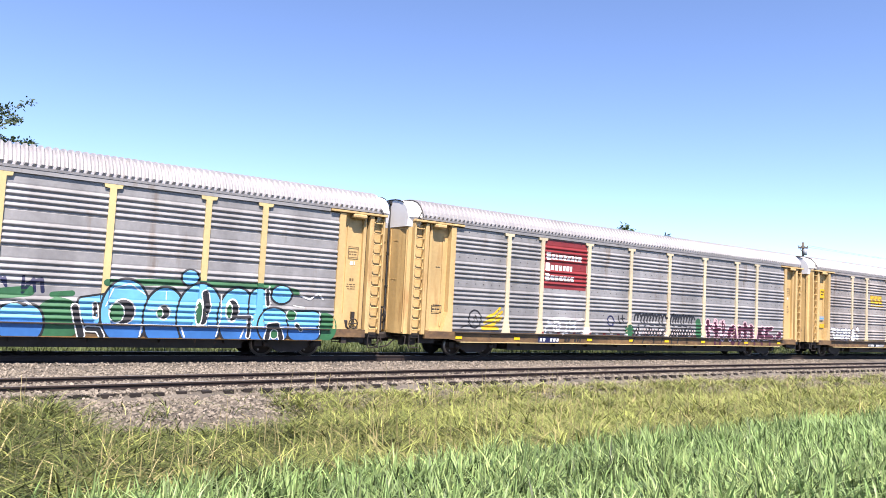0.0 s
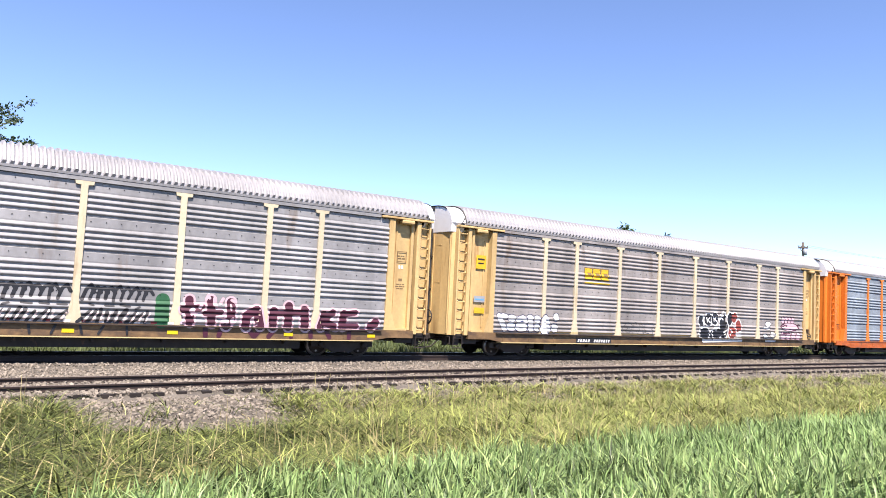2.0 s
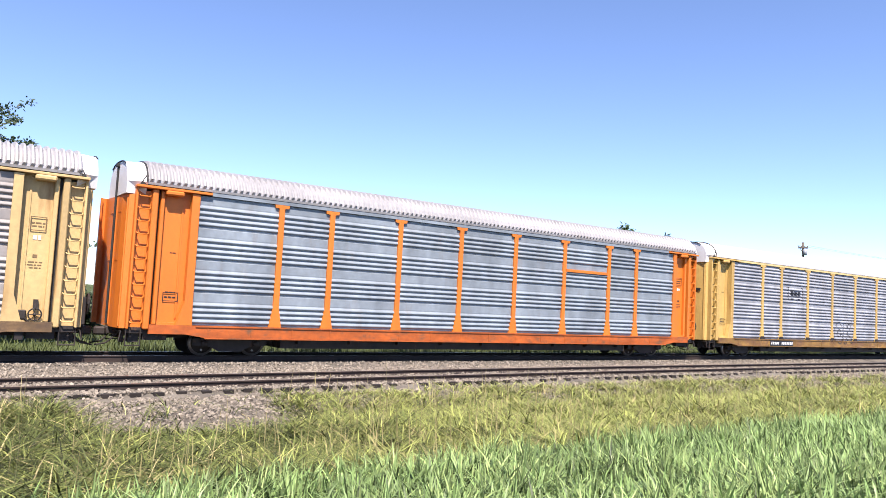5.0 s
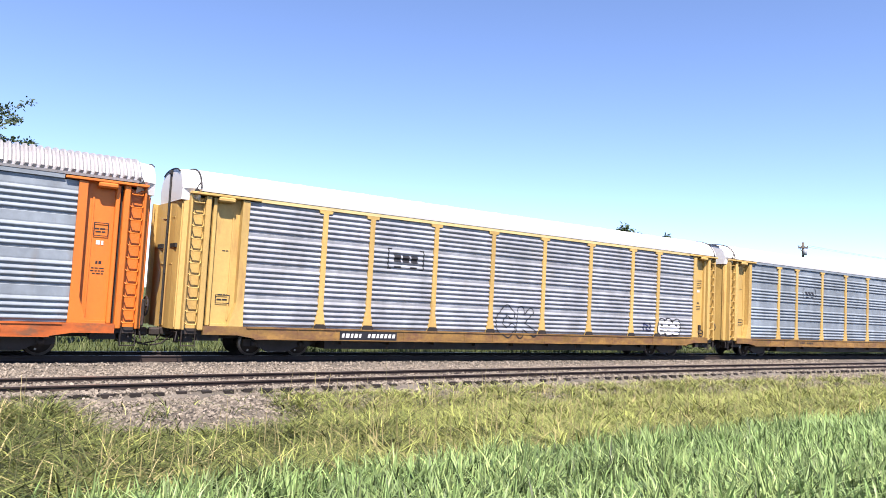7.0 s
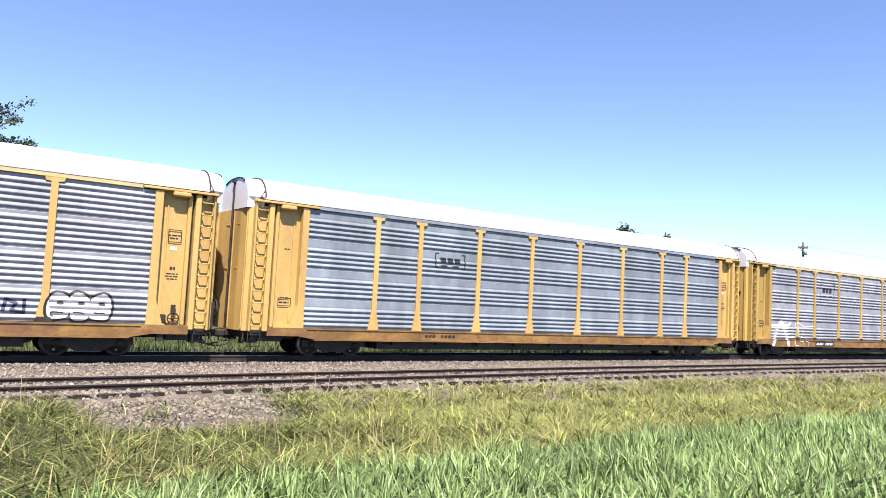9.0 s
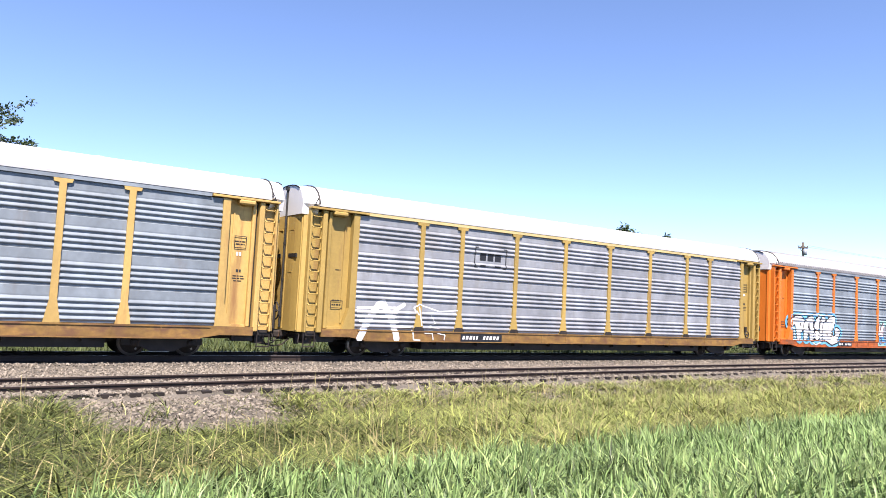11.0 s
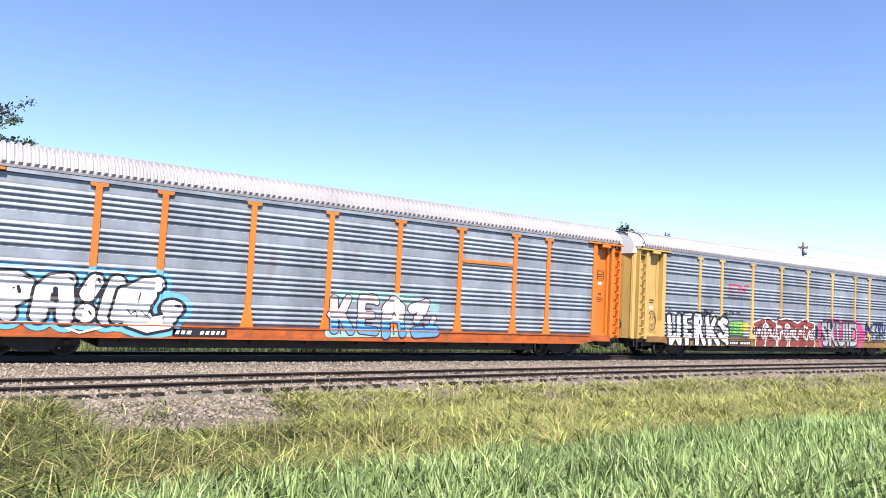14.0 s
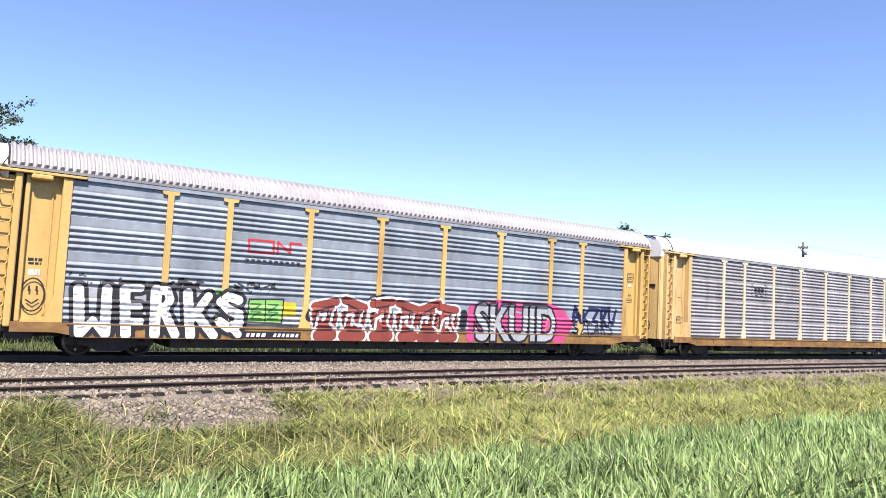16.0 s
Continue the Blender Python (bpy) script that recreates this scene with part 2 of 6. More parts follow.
def bolts_mesh(kind, width):
    """Rivet heads along the flat bands."""
    bm = bmesh.new()
    sec = (Z_TOP - Z_DECK) / 4
    z_in = 0.05 + (4 * 0.172 if kind == "banded" else 5 * 0.178)
    for k in range(4):
        for j in range(int(width / 0.42)):
            x = -width / 2 + 0.25 + j * 0.42
            z = Z_DECK + k * sec + z_in + (sec - z_in) * 0.55
            box(bm, x - 0.014, x + 0.014, -1.492, -1.47, z - 0.014, z + 0.014)
    return from_bm("rivets", bm, "black")


def post_mesh(col):
    bm = bmesh.new()
    out = [(-0.22, Z_DECK), (0.22, Z_DECK), (0.20, 1.12), (0.10, 1.66), (0.095, 4.98), (0.24, 5.0), (0.26, Z_TOP),
           (-0.26, Z_TOP), (-0.24, 5.0), (-0.095, 4.98), (-0.10, 1.66), (-0.20, 1.12)]
    prism(bm, out, -SILL, -1.43)
    return from_bm("side_post", bm, col)


def chord_mesh(mat):
    """Flat band along the top of the side, with a small lip under the eave."""
    bm = bmesh.new()
    box(bm, -11.36, 11.36, -1.532, -1.43, 5.104, 5.228)
    box(bm, -11.36, 11.36, -1.546, -1.532, 5.108, 5.128)
    return from_bm("top_chord", bm, mat)


def foot_mesh():
    bm = bmesh.new()
    prism(bm, [(-0.23, 0.985), (0.23, 0.985), (0.23, 1.08), (0.15, 1.15), (-0.15, 1.15), (-0.23, 1.08)], -SILL - 0.022, -SILL - 0.004)
    return from_bm("post_foot", bm, "iron")


def end_bay(piece, sx, col):
    """One piece of a corner of the car, with folded edges. sx: towards which end."""
    bm = bmesh.new()
    z0 = Z_DECK

    def bx(a, b, d0, d1, za, zb, bev=0.0):
        box(bm, sx * a, sx * b, -d1, -d0, za, zb, 0, bev)
    if piece == "edge_post":
        prism(bm, [(sx * x, z) for x, z in ((EDGE + 0.002, 1.66), (EDGE - 0.02, z0), (12.22, z0), (11.99, 1.75), (11.98, 5.1), (EDGE + 0.002, 5.1))], -SILL, -1.315)
    elif piece == "end_wall":
        bx(EDGE + 0.01, 12.90, 1.20, 1.30, z0 - 0.1, 5.12)
        bx(12.17, 12.22, 1.30, 1.33, 1.2, 4.7)
        bx(12.0, 12.76, 1.302, 1.42, z0 - 0.03, z0 + 0.07)
        bx(12.78, 12.90, 1.22, 1.44, z0, 5.10, 0.02)
    elif piece == "ladder_post":
        bx(12.99, 13.17, 1.20, 1.53, z0 - 0.15, 5.12, 0.03)
    else:
        bx(13.17, 13.57, 1.25, 1.30, z0 - 0.15, 5.05)
        bx(13.57, BODY, 1.20, 1.50, z0 - 0.15, 5.12, 0.02)
    return from_bm(piece, bm, col)


def top_plate_mesh(sx, col):
    bm = bmesh.new()
    box(bm, sx * 11.38, sx * (BODY + 0.02), -1.61, -1.15, 5.125, 5.20, 0, 0.012)
    box(bm, sx * 12.25, sx * 12.8, -1.64, -1.35, 4.97, 5.12, 0, 0.04)
    return from_bm("top_plate", bm, col)


def slot_mesh(sx):
    # black block fills the gap by the ladder post in place of its shade
    bm = bmesh.new()
    box(bm, sx * 12.905, sx * 12.985, -1.30, -1.2, 0.98, 5.12)
    return from_bm("shadow_slot", bm, "black")


def ladder_mesh(sx, col):
    """The two flat stiles of a ladder; the rungs hang between them."""
    bm = bmesh.new()
    for x in (13.18, 13.545):
        box(bm, sx * x, sx * (x + 0.022), -1.43, -1.335, 0.95, 5.0)
    return from_bm("ladder", bm, col)


def rung_mesh(sx, col):
    bm = bmesh.new()
    a, b = sx * 13.185, sx * 13.56
    rod(bm, (a, -1.40, 0.07), (a + sx * 0.05, -1.50, 0), 0.019, 5)
    rod(bm, (a + sx * 0.05, -1.50, 0), (b - sx * 0.05, -1.50, 0), 0.019, 5)
    rod(bm, (b - sx * 0.05, -1.50, 0), (b, -1.40, 0.07), 0.019, 5)
    return from_bm("rung", bm, col)


def step_mesh(sx):
    bm = bmesh.new()
    for x in (13.2, 13.62):
        rod(bm, (sx * x, -1.42, 0.9), (sx * x, -1.42, 0.36), 0.018, 5)
    rod(bm, (sx * 13.18, -1.42, 0.36), (sx * 13.64, -1.42, 0.36), 0.02, 5)
    return from_bm("step", bm, "iron")


DOOR = BODY + 0.24     # outer face of the end doors


def door_mesh(sx, s, col):
    """One tall leaf of the end doors, bowed forward of the corner, with folded stiffeners."""
    bm = bmesh.new()
    a = [bm.verts.new((sx * x, s * y, z)) for z in (0.86, 4.93) for x, y in (((BODY - 0.1, 1.30), (DOOR - 0.10, 1.22), (DOOR - 0.02, 0.7), (DOOR, 0.03)) if s < 0 else
                                                                                   ((BODY - 0.1, 1.30), (DOOR + 0.09, 1.27), (DOOR + 0.05, 0.7), (DOOR, 0.03)))]
    for k in range(3):
        bm.faces.new((a[k], a[k + 1], a[k + 5], a[k + 4]))
    b = [bm.verts.new((sx * (BODY - 0.12), s * 0.03, z)) for z in (0.86, 4.93)]
    bm.faces.new((b[0], *a[3::-1]))
    bm.faces.new((b[1], *a[4:]))
    bm.faces.new((a[3], b[0], b[1], a[7]))
    bmesh.ops.recalc_face_normals(bm, faces=bm.faces[:])
    for y, x in ((0.10, 0.0), (1.12, 0.08)) if s < 0 else ((0.12, -0.005),):
        box(bm, sx * (DOOR - x - 0.03), sx * (DOOR - x + 0.022), s * y, s * (y + 0.05), 0.92, 4.88)
    for z in (2.9, 4.4):
        box(bm, sx * (DOOR - 0.08), sx * (DOOR + (-0.005 if s < 0 else 0.045)), s * 0.22, s * 0.64, z, z + 0.03)
    return from_bm("end_door", bm, col)


def door_edge_mesh(sx, col):
    """Folded flange that stands out along the outer edge of the far leaf."""
    bm = bmesh.new()
    box(bm, sx * (DOOR - 0.16), sx * (DOOR + 0.26), 1.22, 1.27, 0.9, 4.95, 0, 0.01)
    box(bm, sx * (DOOR + 0.22), sx * (DOOR + 0.26), 1.10, 1.22, 0.9, 4.95)
    return from_bm("door_edge", bm, col)


def brake_wheel_mesh():
    """Spoked hand wheel with its gear case, standing off the end of the car."""
    bm = bmesh.new()
    x, y, z, r = DOOR + 0.06, -1.05, 1.55, 0.29
    for k in range(16):
        p, q = k * math.pi / 8, (k + 1) * math.pi / 8
        rod(bm, (x, y + r * math.cos(p), z + r * math.sin(p)), (x, y + r * math.cos(q), z + r * math.sin(q)), 0.028, 5)
        if k % 4 == 0:
            rod(bm, (x, y, z), (x, y + r * math.cos(p), z + r * math.sin(p)), 0.018, 4)
    rod(bm, (x - 0.2, y, z), (x + 0.05, y, z), 0.05, 8)
    box(bm, x - 0.2, x - 0.05, y - 0.14, y + 0.14, z - 0.62, z + 0.2, 0, 0.02)
    rod(bm, (x - 0.08, y, z - 0.6), (x - 0.08, y + 0.1, 0.55), 0.025, 5)
    return from_bm("brake_wheel", bm, "iron")


def cap_bar_mesh(sx):
    """Dark lip along the top of the roof end, and the bracket of the locking bar."""
    bm = bmesh.new()
    half = [(y * 0.84, 5.0 + (z - 5.0) * 0.97) for y, z in ROOF_OUT[5:]]
    top = [(-y, z) for y, z in half] + [(y, z) for y, z in half[-2::-1]]
    for (y0, z0), (y1, z1) in zip(top, top[1:]):
        rod(bm, (sx * (DOOR + 0.02), y0, z0 + 0.012), (sx * (DOOR + 0.02), y1, z1 + 0.012), 0.024, 5)
    box(bm, sx * (DOOR - 0.02), sx * (DOOR + 0.1), -0.09, 0.09, 5.86, 5.98, 0, 0.01)
    return from_bm("cap_lip", bm, "black")


def rod_mesh(sx):
    bm = bmesh.new()
    x = DOOR + 0.035
    rod(bm, (sx * x, 0, 0.95), (sx * x, 0, 5.9), 0.04, 6)
    for z in (1.3, 2.6, 3.9):
        box(bm, sx * (x - 0.07), sx * (x + 0.03), -0.06, 0.06, z, z + 0.08)
    return from_bm("locking_bar", bm, "black")


def door_slot_mesh(sx, s, a, b, x):
    bm = bmesh.new()
    box(bm, sx * (DOOR - x - 0.06), sx * (DOOR - x + 0.02), s * a, s * b, 3.43, 3.57)
    return from_bm("door_slot", bm, "black")


ROOF_OUT = [(1.545, 5.235), (1.56, 5.31), (1.545, 5.40), (1.47, 5.56), (1.33, 5.74), (1.12, 5.89), (0.8, 5.99), (0.4, 6.04), (0.0, 6.055)]


def roof_mesh(kind):
    half = [(-a, z) for a, z in ROOF_OUT] + [(a, z) for a, z in ROOF_OUT[-2::-1]]
    end = 13.36
    xs = []
    if kind != "smooth":
        x = -end
        while x < end - 0.1:
            xs += [(x, 0.0), (x + 0.045, 0.0), (x + 0.09, 0.065), (x + 0.145, 0.065), (x + 0.19, 0.0)]
            x += 0.2
    else:
        x = -end
        while x < end - 0.4:
            xs += [(x, 0.0), (x + 1.1, 0.0), (x + 1.12, 0.012), (x + 1.2, 0.012), (x + 1.22, 0.0)]
            x += 1.27
    xs.append((end, 0.0))
    vs, fs = [], []
    n = len(half)
    for x, lift in xs:
        for i, (y, z) in enumerate(half):
            k = 1 + lift / 1.5 if 1 < i < n - 2 else 1
            vs.append((x, y * k, z + lift * (1 if 4 < i < n - 5 else 0)))
    for j in range(len(xs) - 1):
        for i in range(n - 1):
            a = j * n + i
            fs.append((a, a + 1, a + n + 1, a + n))
    # under side, so that the shell has thickness
    b = len(vs)
    vs += [(-end, -1.5, 5.236), (end, -1.5, 5.236), (end, 1.5, 5.236), (-end, 1.5, 5.236)]
    fs.append((b, b + 1, b + 2, b + 3))
    return sheet("roof", "roof_zinc" if kind == "ribbed" else "roof_white", vs, fs)


def roof_end_mesh(sx):
    """White cap over the end doors, its sides drawn in, with a dark hoop along the edge."""
    bm = bmesh.new()
    half = [(-a, z) for a, z in ROOF_OUT[1:]] + [(a, z) for a, z in ROOF_OUT[-2:0:-1]]
    low = [(-1.24, 4.94)] + [(y * 0.84, 5.0 + (z - 5.0) * 0.97) for y, z in half] + [(1.24, 4.94)]
    a = [bm.verts.new((sx * 13.34, y, z - 0.004)) for y, z in [(-1.3, 4.94)] + half + [(1.3, 4.94)]]
    b = [bm.verts.new((sx * (DOOR + 0.01), y, z)) for y, z in low]
    n = len(a)
    for i in range(n):
        bm.faces.new((a[i], a[(i + 1) % n], b[(i + 1) % n], b[i]))
    bm.faces.new(b)
    bmesh.ops.recalc_face_normals(bm, faces=bm.faces[:])
    return from_bm("roof_end", bm, "roof_white")


def hoop_mesh(sx):
    bm = bmesh.new()
    half = [(-a, z) for a, z in ROOF_OUT[1:]] + [(a, z) for a, z in ROOF_OUT[-2:0:-1]]
    for (y0, z0), (y1, z1) in zip(half, half[1:]):
        rod(bm, (sx * 13.37, y0, z0 + 0.01), (sx * 13.37, y1, z1 + 0.01), 0.03, 5)
    prism(bm, [(sx * 13.34, 5.22), (sx * 13.56, 5.22), (sx * 13.40, 5.52)], -1.50, -1.47)
    prism(bm, [(sx * 13.34, 5.22), (sx * 13.56, 5.22), (sx * 13.40, 5.52)], 1.47, 1.50)
    return from_bm("roof_hoop", bm, "black")


def sill_mesh(col):
    bm = bmesh.new()
    prism(bm, [(-13.0, 0.72), (-11.9, 0.72), (-11.3, Z_SILL), (11.3, Z_SILL), (11.9, 0.72), (13.0, 0.72), (13.0, Z_DECK - 0.004), (-13.0, Z_DECK - 0.004)], -SILL, -1.40)
    for x0 in np.arange(-11.2, 11.3, 1.42):
        box(bm, x0 - 0.02, x0 + 0.02, -SILL - 0.012, -SILL, Z_SILL + 0.03, Z_DECK - 0.05)
    box(bm, -11.6, 11.6, -SILL - 0.03, -SILL + 0.01, Z_DECK - 0.05, Z_DECK - 0.006)
    return from_bm("side_sill", bm, col)


def flange_mesh(col):
    bm = bmesh.new()
    box(bm, -11.3, 11.3, -SILL - 0.02, -1.25, Z_SILL - 0.035, Z_SILL - 0.003)
    return from_bm("sill_flange", bm, col)


def shadow_lip_mesh():
    """Iron lip added along the top of the sill to throw a dark line on it."""
    bm = bmesh.new()
    box(bm, -11.6, 11.6, -SILL - 0.10, -SILL - 0.02, 0.955, 0.985)
    return from_bm("rub_rail", bm, "iron")


def chassis_mesh():
    bm = bmesh.new()
    box(bm, -13.0, 13.0, -1.40, 1.40, 0.90, 0.985)
    prism(bm, [(-13.3, 0.55), (-9.2, 0.55), (-8.5, 0.26), (8.5, 0.26), (9.2, 0.55), (13.3, 0.55), (13.3, 0.9), (-13.3, 0.9)], -0.5, 0.5)
    box(bm, -8.6, 8.6, -1.2, 1.2, 0.28, 0.60)
    for x in np.arange(-8, 8.1, 2.0):
        prism(bm, [(x - 0.05, 0.45), (x + 0.05, 0.45), (x + 0.05, 0.9), (x - 0.05, 0.9)], -1.4, 1.4)
    for x in (-4.1, 2.6):
        rod(bm, (x, -0.75, 0.55), (x + 0.9, -0.75, 0.55), 0.2, 10)
    rod(bm, (-7.5, -0.9, 0.4), (7.5, -0.9, 0.4), 0.03, 5)
    for s in (-1, 1):
        box(bm, s * 13.0, s * 13.6, -1.35, 1.35, 0.72, 0.9)
        rod(bm, (s * 13.45, -1.3, 0.62), (s * 13.45, 1.3, 0.62), 0.03, 5)
    return from_bm("underframe", bm, "iron")


def brake_mesh():
    """Hand brake gear at the foot of an end wall: a wheel, its housing and a chain rod."""
    bm = bmesh.new()
    box(bm, 12.02, 12.34, -1.45, -1.31, 1.05, 1.32, 0, 0.03)
    for k in range(12):
        p, q = k * math.pi / 6, (k + 1) * math.pi / 6
        rod(bm, (12.55 + 0.17 * math.cos(p), -1.46, 1.2 + 0.17 * math.sin(p)), (12.55 + 0.17 * math.cos(q), -1.46, 1.2 + 0.17 * math.sin(q)), 0.022, 5)
        if k % 3 == 0:
            rod(bm, (12.55, -1.46, 1.2), (12.55 + 0.17 * math.cos(p), -1.46, 1.2 + 0.17 * math.sin(p)), 0.014, 4)
    rod(bm, (12.55, -1.5, 1.2), (12.55, -1.32, 1.2), 0.04, 8)
    box(bm, 12.5, 12.62, -1.4, -1.3, 1.36, 1.62)
    rod(bm, (12.3, -1.44, 1.1), (12.75, -1.40, 0.62), 0.03, 6)
    box(bm, 11.95, 12.75, -1.5, -1.3, 0.74, 0.86)
    box(bm, 12.1, 12.3, -1.48, -1.3, 0.5, 0.74)
    return from_bm("hand_brake", bm, "iron")


def gear_mesh(sx):
    """Uncoupling lever, hose brackets and end beam below a corner."""
    bm = bmesh.new()
    rod(bm, (sx * 13.75, -1.35, 0.78), (sx * 13.75, -0.3, 0.72), 0.02, 5)
    rod(bm, (sx * 13.75, -1.35, 0.78), (sx * 13.8, -1.4, 0.5), 0.02, 5)
    box(bm, sx * 12.4, sx * 13.1, -1.3, -1.1, 0.52, 0.72)
    box(bm, sx * 13.2, sx * 13.5, -1.2, -0.8, 0.45, 0.72)
    rod(bm, (sx * 12.3, -1.25, 0.62), (sx * 13.6, -1.0, 0.5), 0.03, 5)
    return from_bm("end_gear", bm, "iron")


def coupler_mesh(sx):
    bm = bmesh.new()
    box(bm, sx * 13.3, sx * 13.95, -0.12, 0.12, 0.62, 0.86, 0, 0.03)
    box(bm, sx * 13.93, sx * 14.27, -0.2, 0.16, 0.58, 0.84, 0, 0.05)
    for y in (-0.5, 0.55):
        rod(bm, (sx * 13.6, y, 0.7), (sx * 13.95, y * 0.8, 0.36), 0.025, 6)
        rod(bm, (sx * 13.95, y * 0.8, 0.36), (sx * 14.27, y * 0.75, 0.30), 0.025, 6)
    box(bm, sx * 13.55, sx * 13.66, -0.9, -0.7, 0.42, 0.75)
    return from_bm("coupler", bm, "iron")


def bogie_mesh():
    bm = bmesh.new()
    for s in (-1, 1):
        prism(bm, [(-1.22, 0.36), (-0.62, 0.30), (-0.35, 0.16), (0.35, 0.16), (0.62, 0.30), (1.22, 0.36), (1.22, 0.56), (0.8, 0.60), (0.45, 0.74), (-0.45, 0.74), (-0.8, 0.60), (-1.22, 0.56)],
              s * 0.93, s * 1.10)
        for k in (-0.85, 0.85):
            rod(bm, (k, s * 1.1, 0.42), (k, s * 1.19, 0.42), 0.11, 10)
        for k in (-0.14, 0.0, 0.14):
            rod(bm, (k, s * 1.02, 0.24), (k, s * 1.02, 0.6), 0.055, 8)
    box(bm, -0.24, 0.24, -1.0, 1.0, 0.34, 0.54, 0, 0.03)
    box(bm, -0.3, 0.3, -0.35, 0.35, 0.5, 0.62)
    return from_bm("bogie", bm, "iron")


def wheelset_mesh():
    """An axle with two flanged wheels, dished plates and lightening marks, round its own middle."""
    bm = bmesh.new()
    rod(bm, (0, -1.1, 0), (0, 1.1, 0), 0.075, 10)
    for s in (-1, 1):
        for r, a, b, mt in ((0.42, 0.70, 0.79, 1), (0.445, 0.67, 0.70, 0), (0.34, 0.785, 0.80, 0), (0.15, 0.70, 0.86, 0)):
            rod(bm, (0, s * a, 0), (0, s * b, 0), r, 28, mt)
        for k in range(3):
            a = k * 2.0944
            box(bm, 0.24 * math.cos(a) - 0.03, 0.24 * math.cos(a) + 0.03, s * 0.795, s * 0.812, 0.24 * math.sin(a) - 0.03, 0.24 * math.sin(a) + 0.03, 1)
    return from_bm("wheelset", bm, ["iron", "tread"])


# ---- paint on the sides: lettering and shapes laid over the ribs
def glyphs(text, fat):
    """Triangles (x, z) of a word in the built-in font, within 0..1 both ways."""
    cu = bpy.data.curves.new("word", "FONT")
    cu.body, cu.offset, cu.resolution_u, cu.fill_mode = text, fat, 3, "FRONT"
    ob = new("word", cu)
    bpy.context.view_layer.update()
    me = bpy.data.meshes.new_from_object(ob.evaluated_get(bpy.context.evaluated_depsgraph_get()))
    bpy.data.objects.remove(ob)
    bpy.data.curves.remove(cu)
    vs = [(v.co.x, v.co.y) for v in me.vertices]
    tris = [[vs[i] for i in p.vertices] for p in me.polygons]
    bpy.data.meshes.remove(me)
    return tris


def word(text, x0, x1, z0, z1, fat, mat, lean=0.0, grow=0.0):
    """A word fitted to the box, as loops of points with their paint."""
    base = glyphs(text, 0.03)
    xs = [p[0] for f in base for p in f]
    zs = [p[1] for f in base for p in f]
    ax, az = min(xs), min(zs)
    sx, sz = (x1 - x0) / (max(xs) - ax), (z1 - z0) / (max(zs) - az)
    return [([(x0 + (x - ax) * sx + lean * (z - az) * sz, z0 + (z - az) * sz) for x, z in f], mat) for f in glyphs(text, fat)]


def blob(cx, cz, rx, rz, mat, seed=0, wob=0.06, power=2.6, n=22):
    """A rounded, slightly uneven shape."""
    rnd = random.Random(seed)
    ph = [rnd.uniform(0, 6.28) for _ in range(3)]
    pts = []
    for i in range(n):
        a = 2 * math.pi * i / n
        c, s = math.cos(a), math.sin(a)
        k = 1 + wob * (math.sin(2 * a + ph[0]) + 0.7 * math.sin(3 * a + ph[1]) + 0.4 * math.sin(5 * a + ph[2]))
        pts.append((cx + rx * k * math.copysign(abs(c) ** (2 / power), c), cz + rz * k * math.copysign(abs(s) ** (2 / power), s)))
    return [(pts, mat)]


def quad(x0, x1, z0, z1, mat, lean=0.0):
    return [([(x0, z0), (x1, z0), (x1 + lean, z1), (x0 + lean, z1)], mat)]


def stroke(pts, w, mat):
    """A sprayed line."""
    out = []
    for (xa, za), (xb, zb) in zip(pts, pts[1:]):
        dx, dz = xb - xa, zb - za
        ln = math.hypot(dx, dz) or 1
        nx, nz = -dz / ln * w / 2, dx / ln * w / 2
        ex, ez = dx / ln * w * 0.35, dz / ln * w * 0.35
        out.append(([(xa + nx - ex, za + nz - ez), (xa - nx - ex, za - nz - ez), (xb - nx + ex, zb - nz + ez), (xb + nx + ex, zb + nz + ez)], mat))
    return out


def field(shapes, X, Z):
    """Distance to the nearest of the shapes: ("o", x, z, rx, rz) ovals or ("s", width, points...) round-ended strokes."""
    d = np.full(X.shape, 9.0)
    for sh in shapes:
        if sh[0] == "o":
            _, cx, cz, rx, rz = sh
            d = np.minimum(d, (np.sqrt(((X - cx) / rx) ** 2 + ((Z - cz) / rz) ** 2) - 1) * min(rx, rz))
        else:
            pts = sh[2:] if len(sh) > 3 else (sh[2], sh[2])
            for (xa, za), (xb, zb) in zip(pts, pts[1:]):
                dx, dz = xb - xa, zb - za
                u = np.clip(((X - xa) * dx + (Z - za) * dz) / max(dx * dx + dz * dz, 1e-9), 0, 1)
                d = np.minimum(d, np.hypot(X - xa - u * dx, Z - za - u * dz) - sh[1] / 2)
    return d


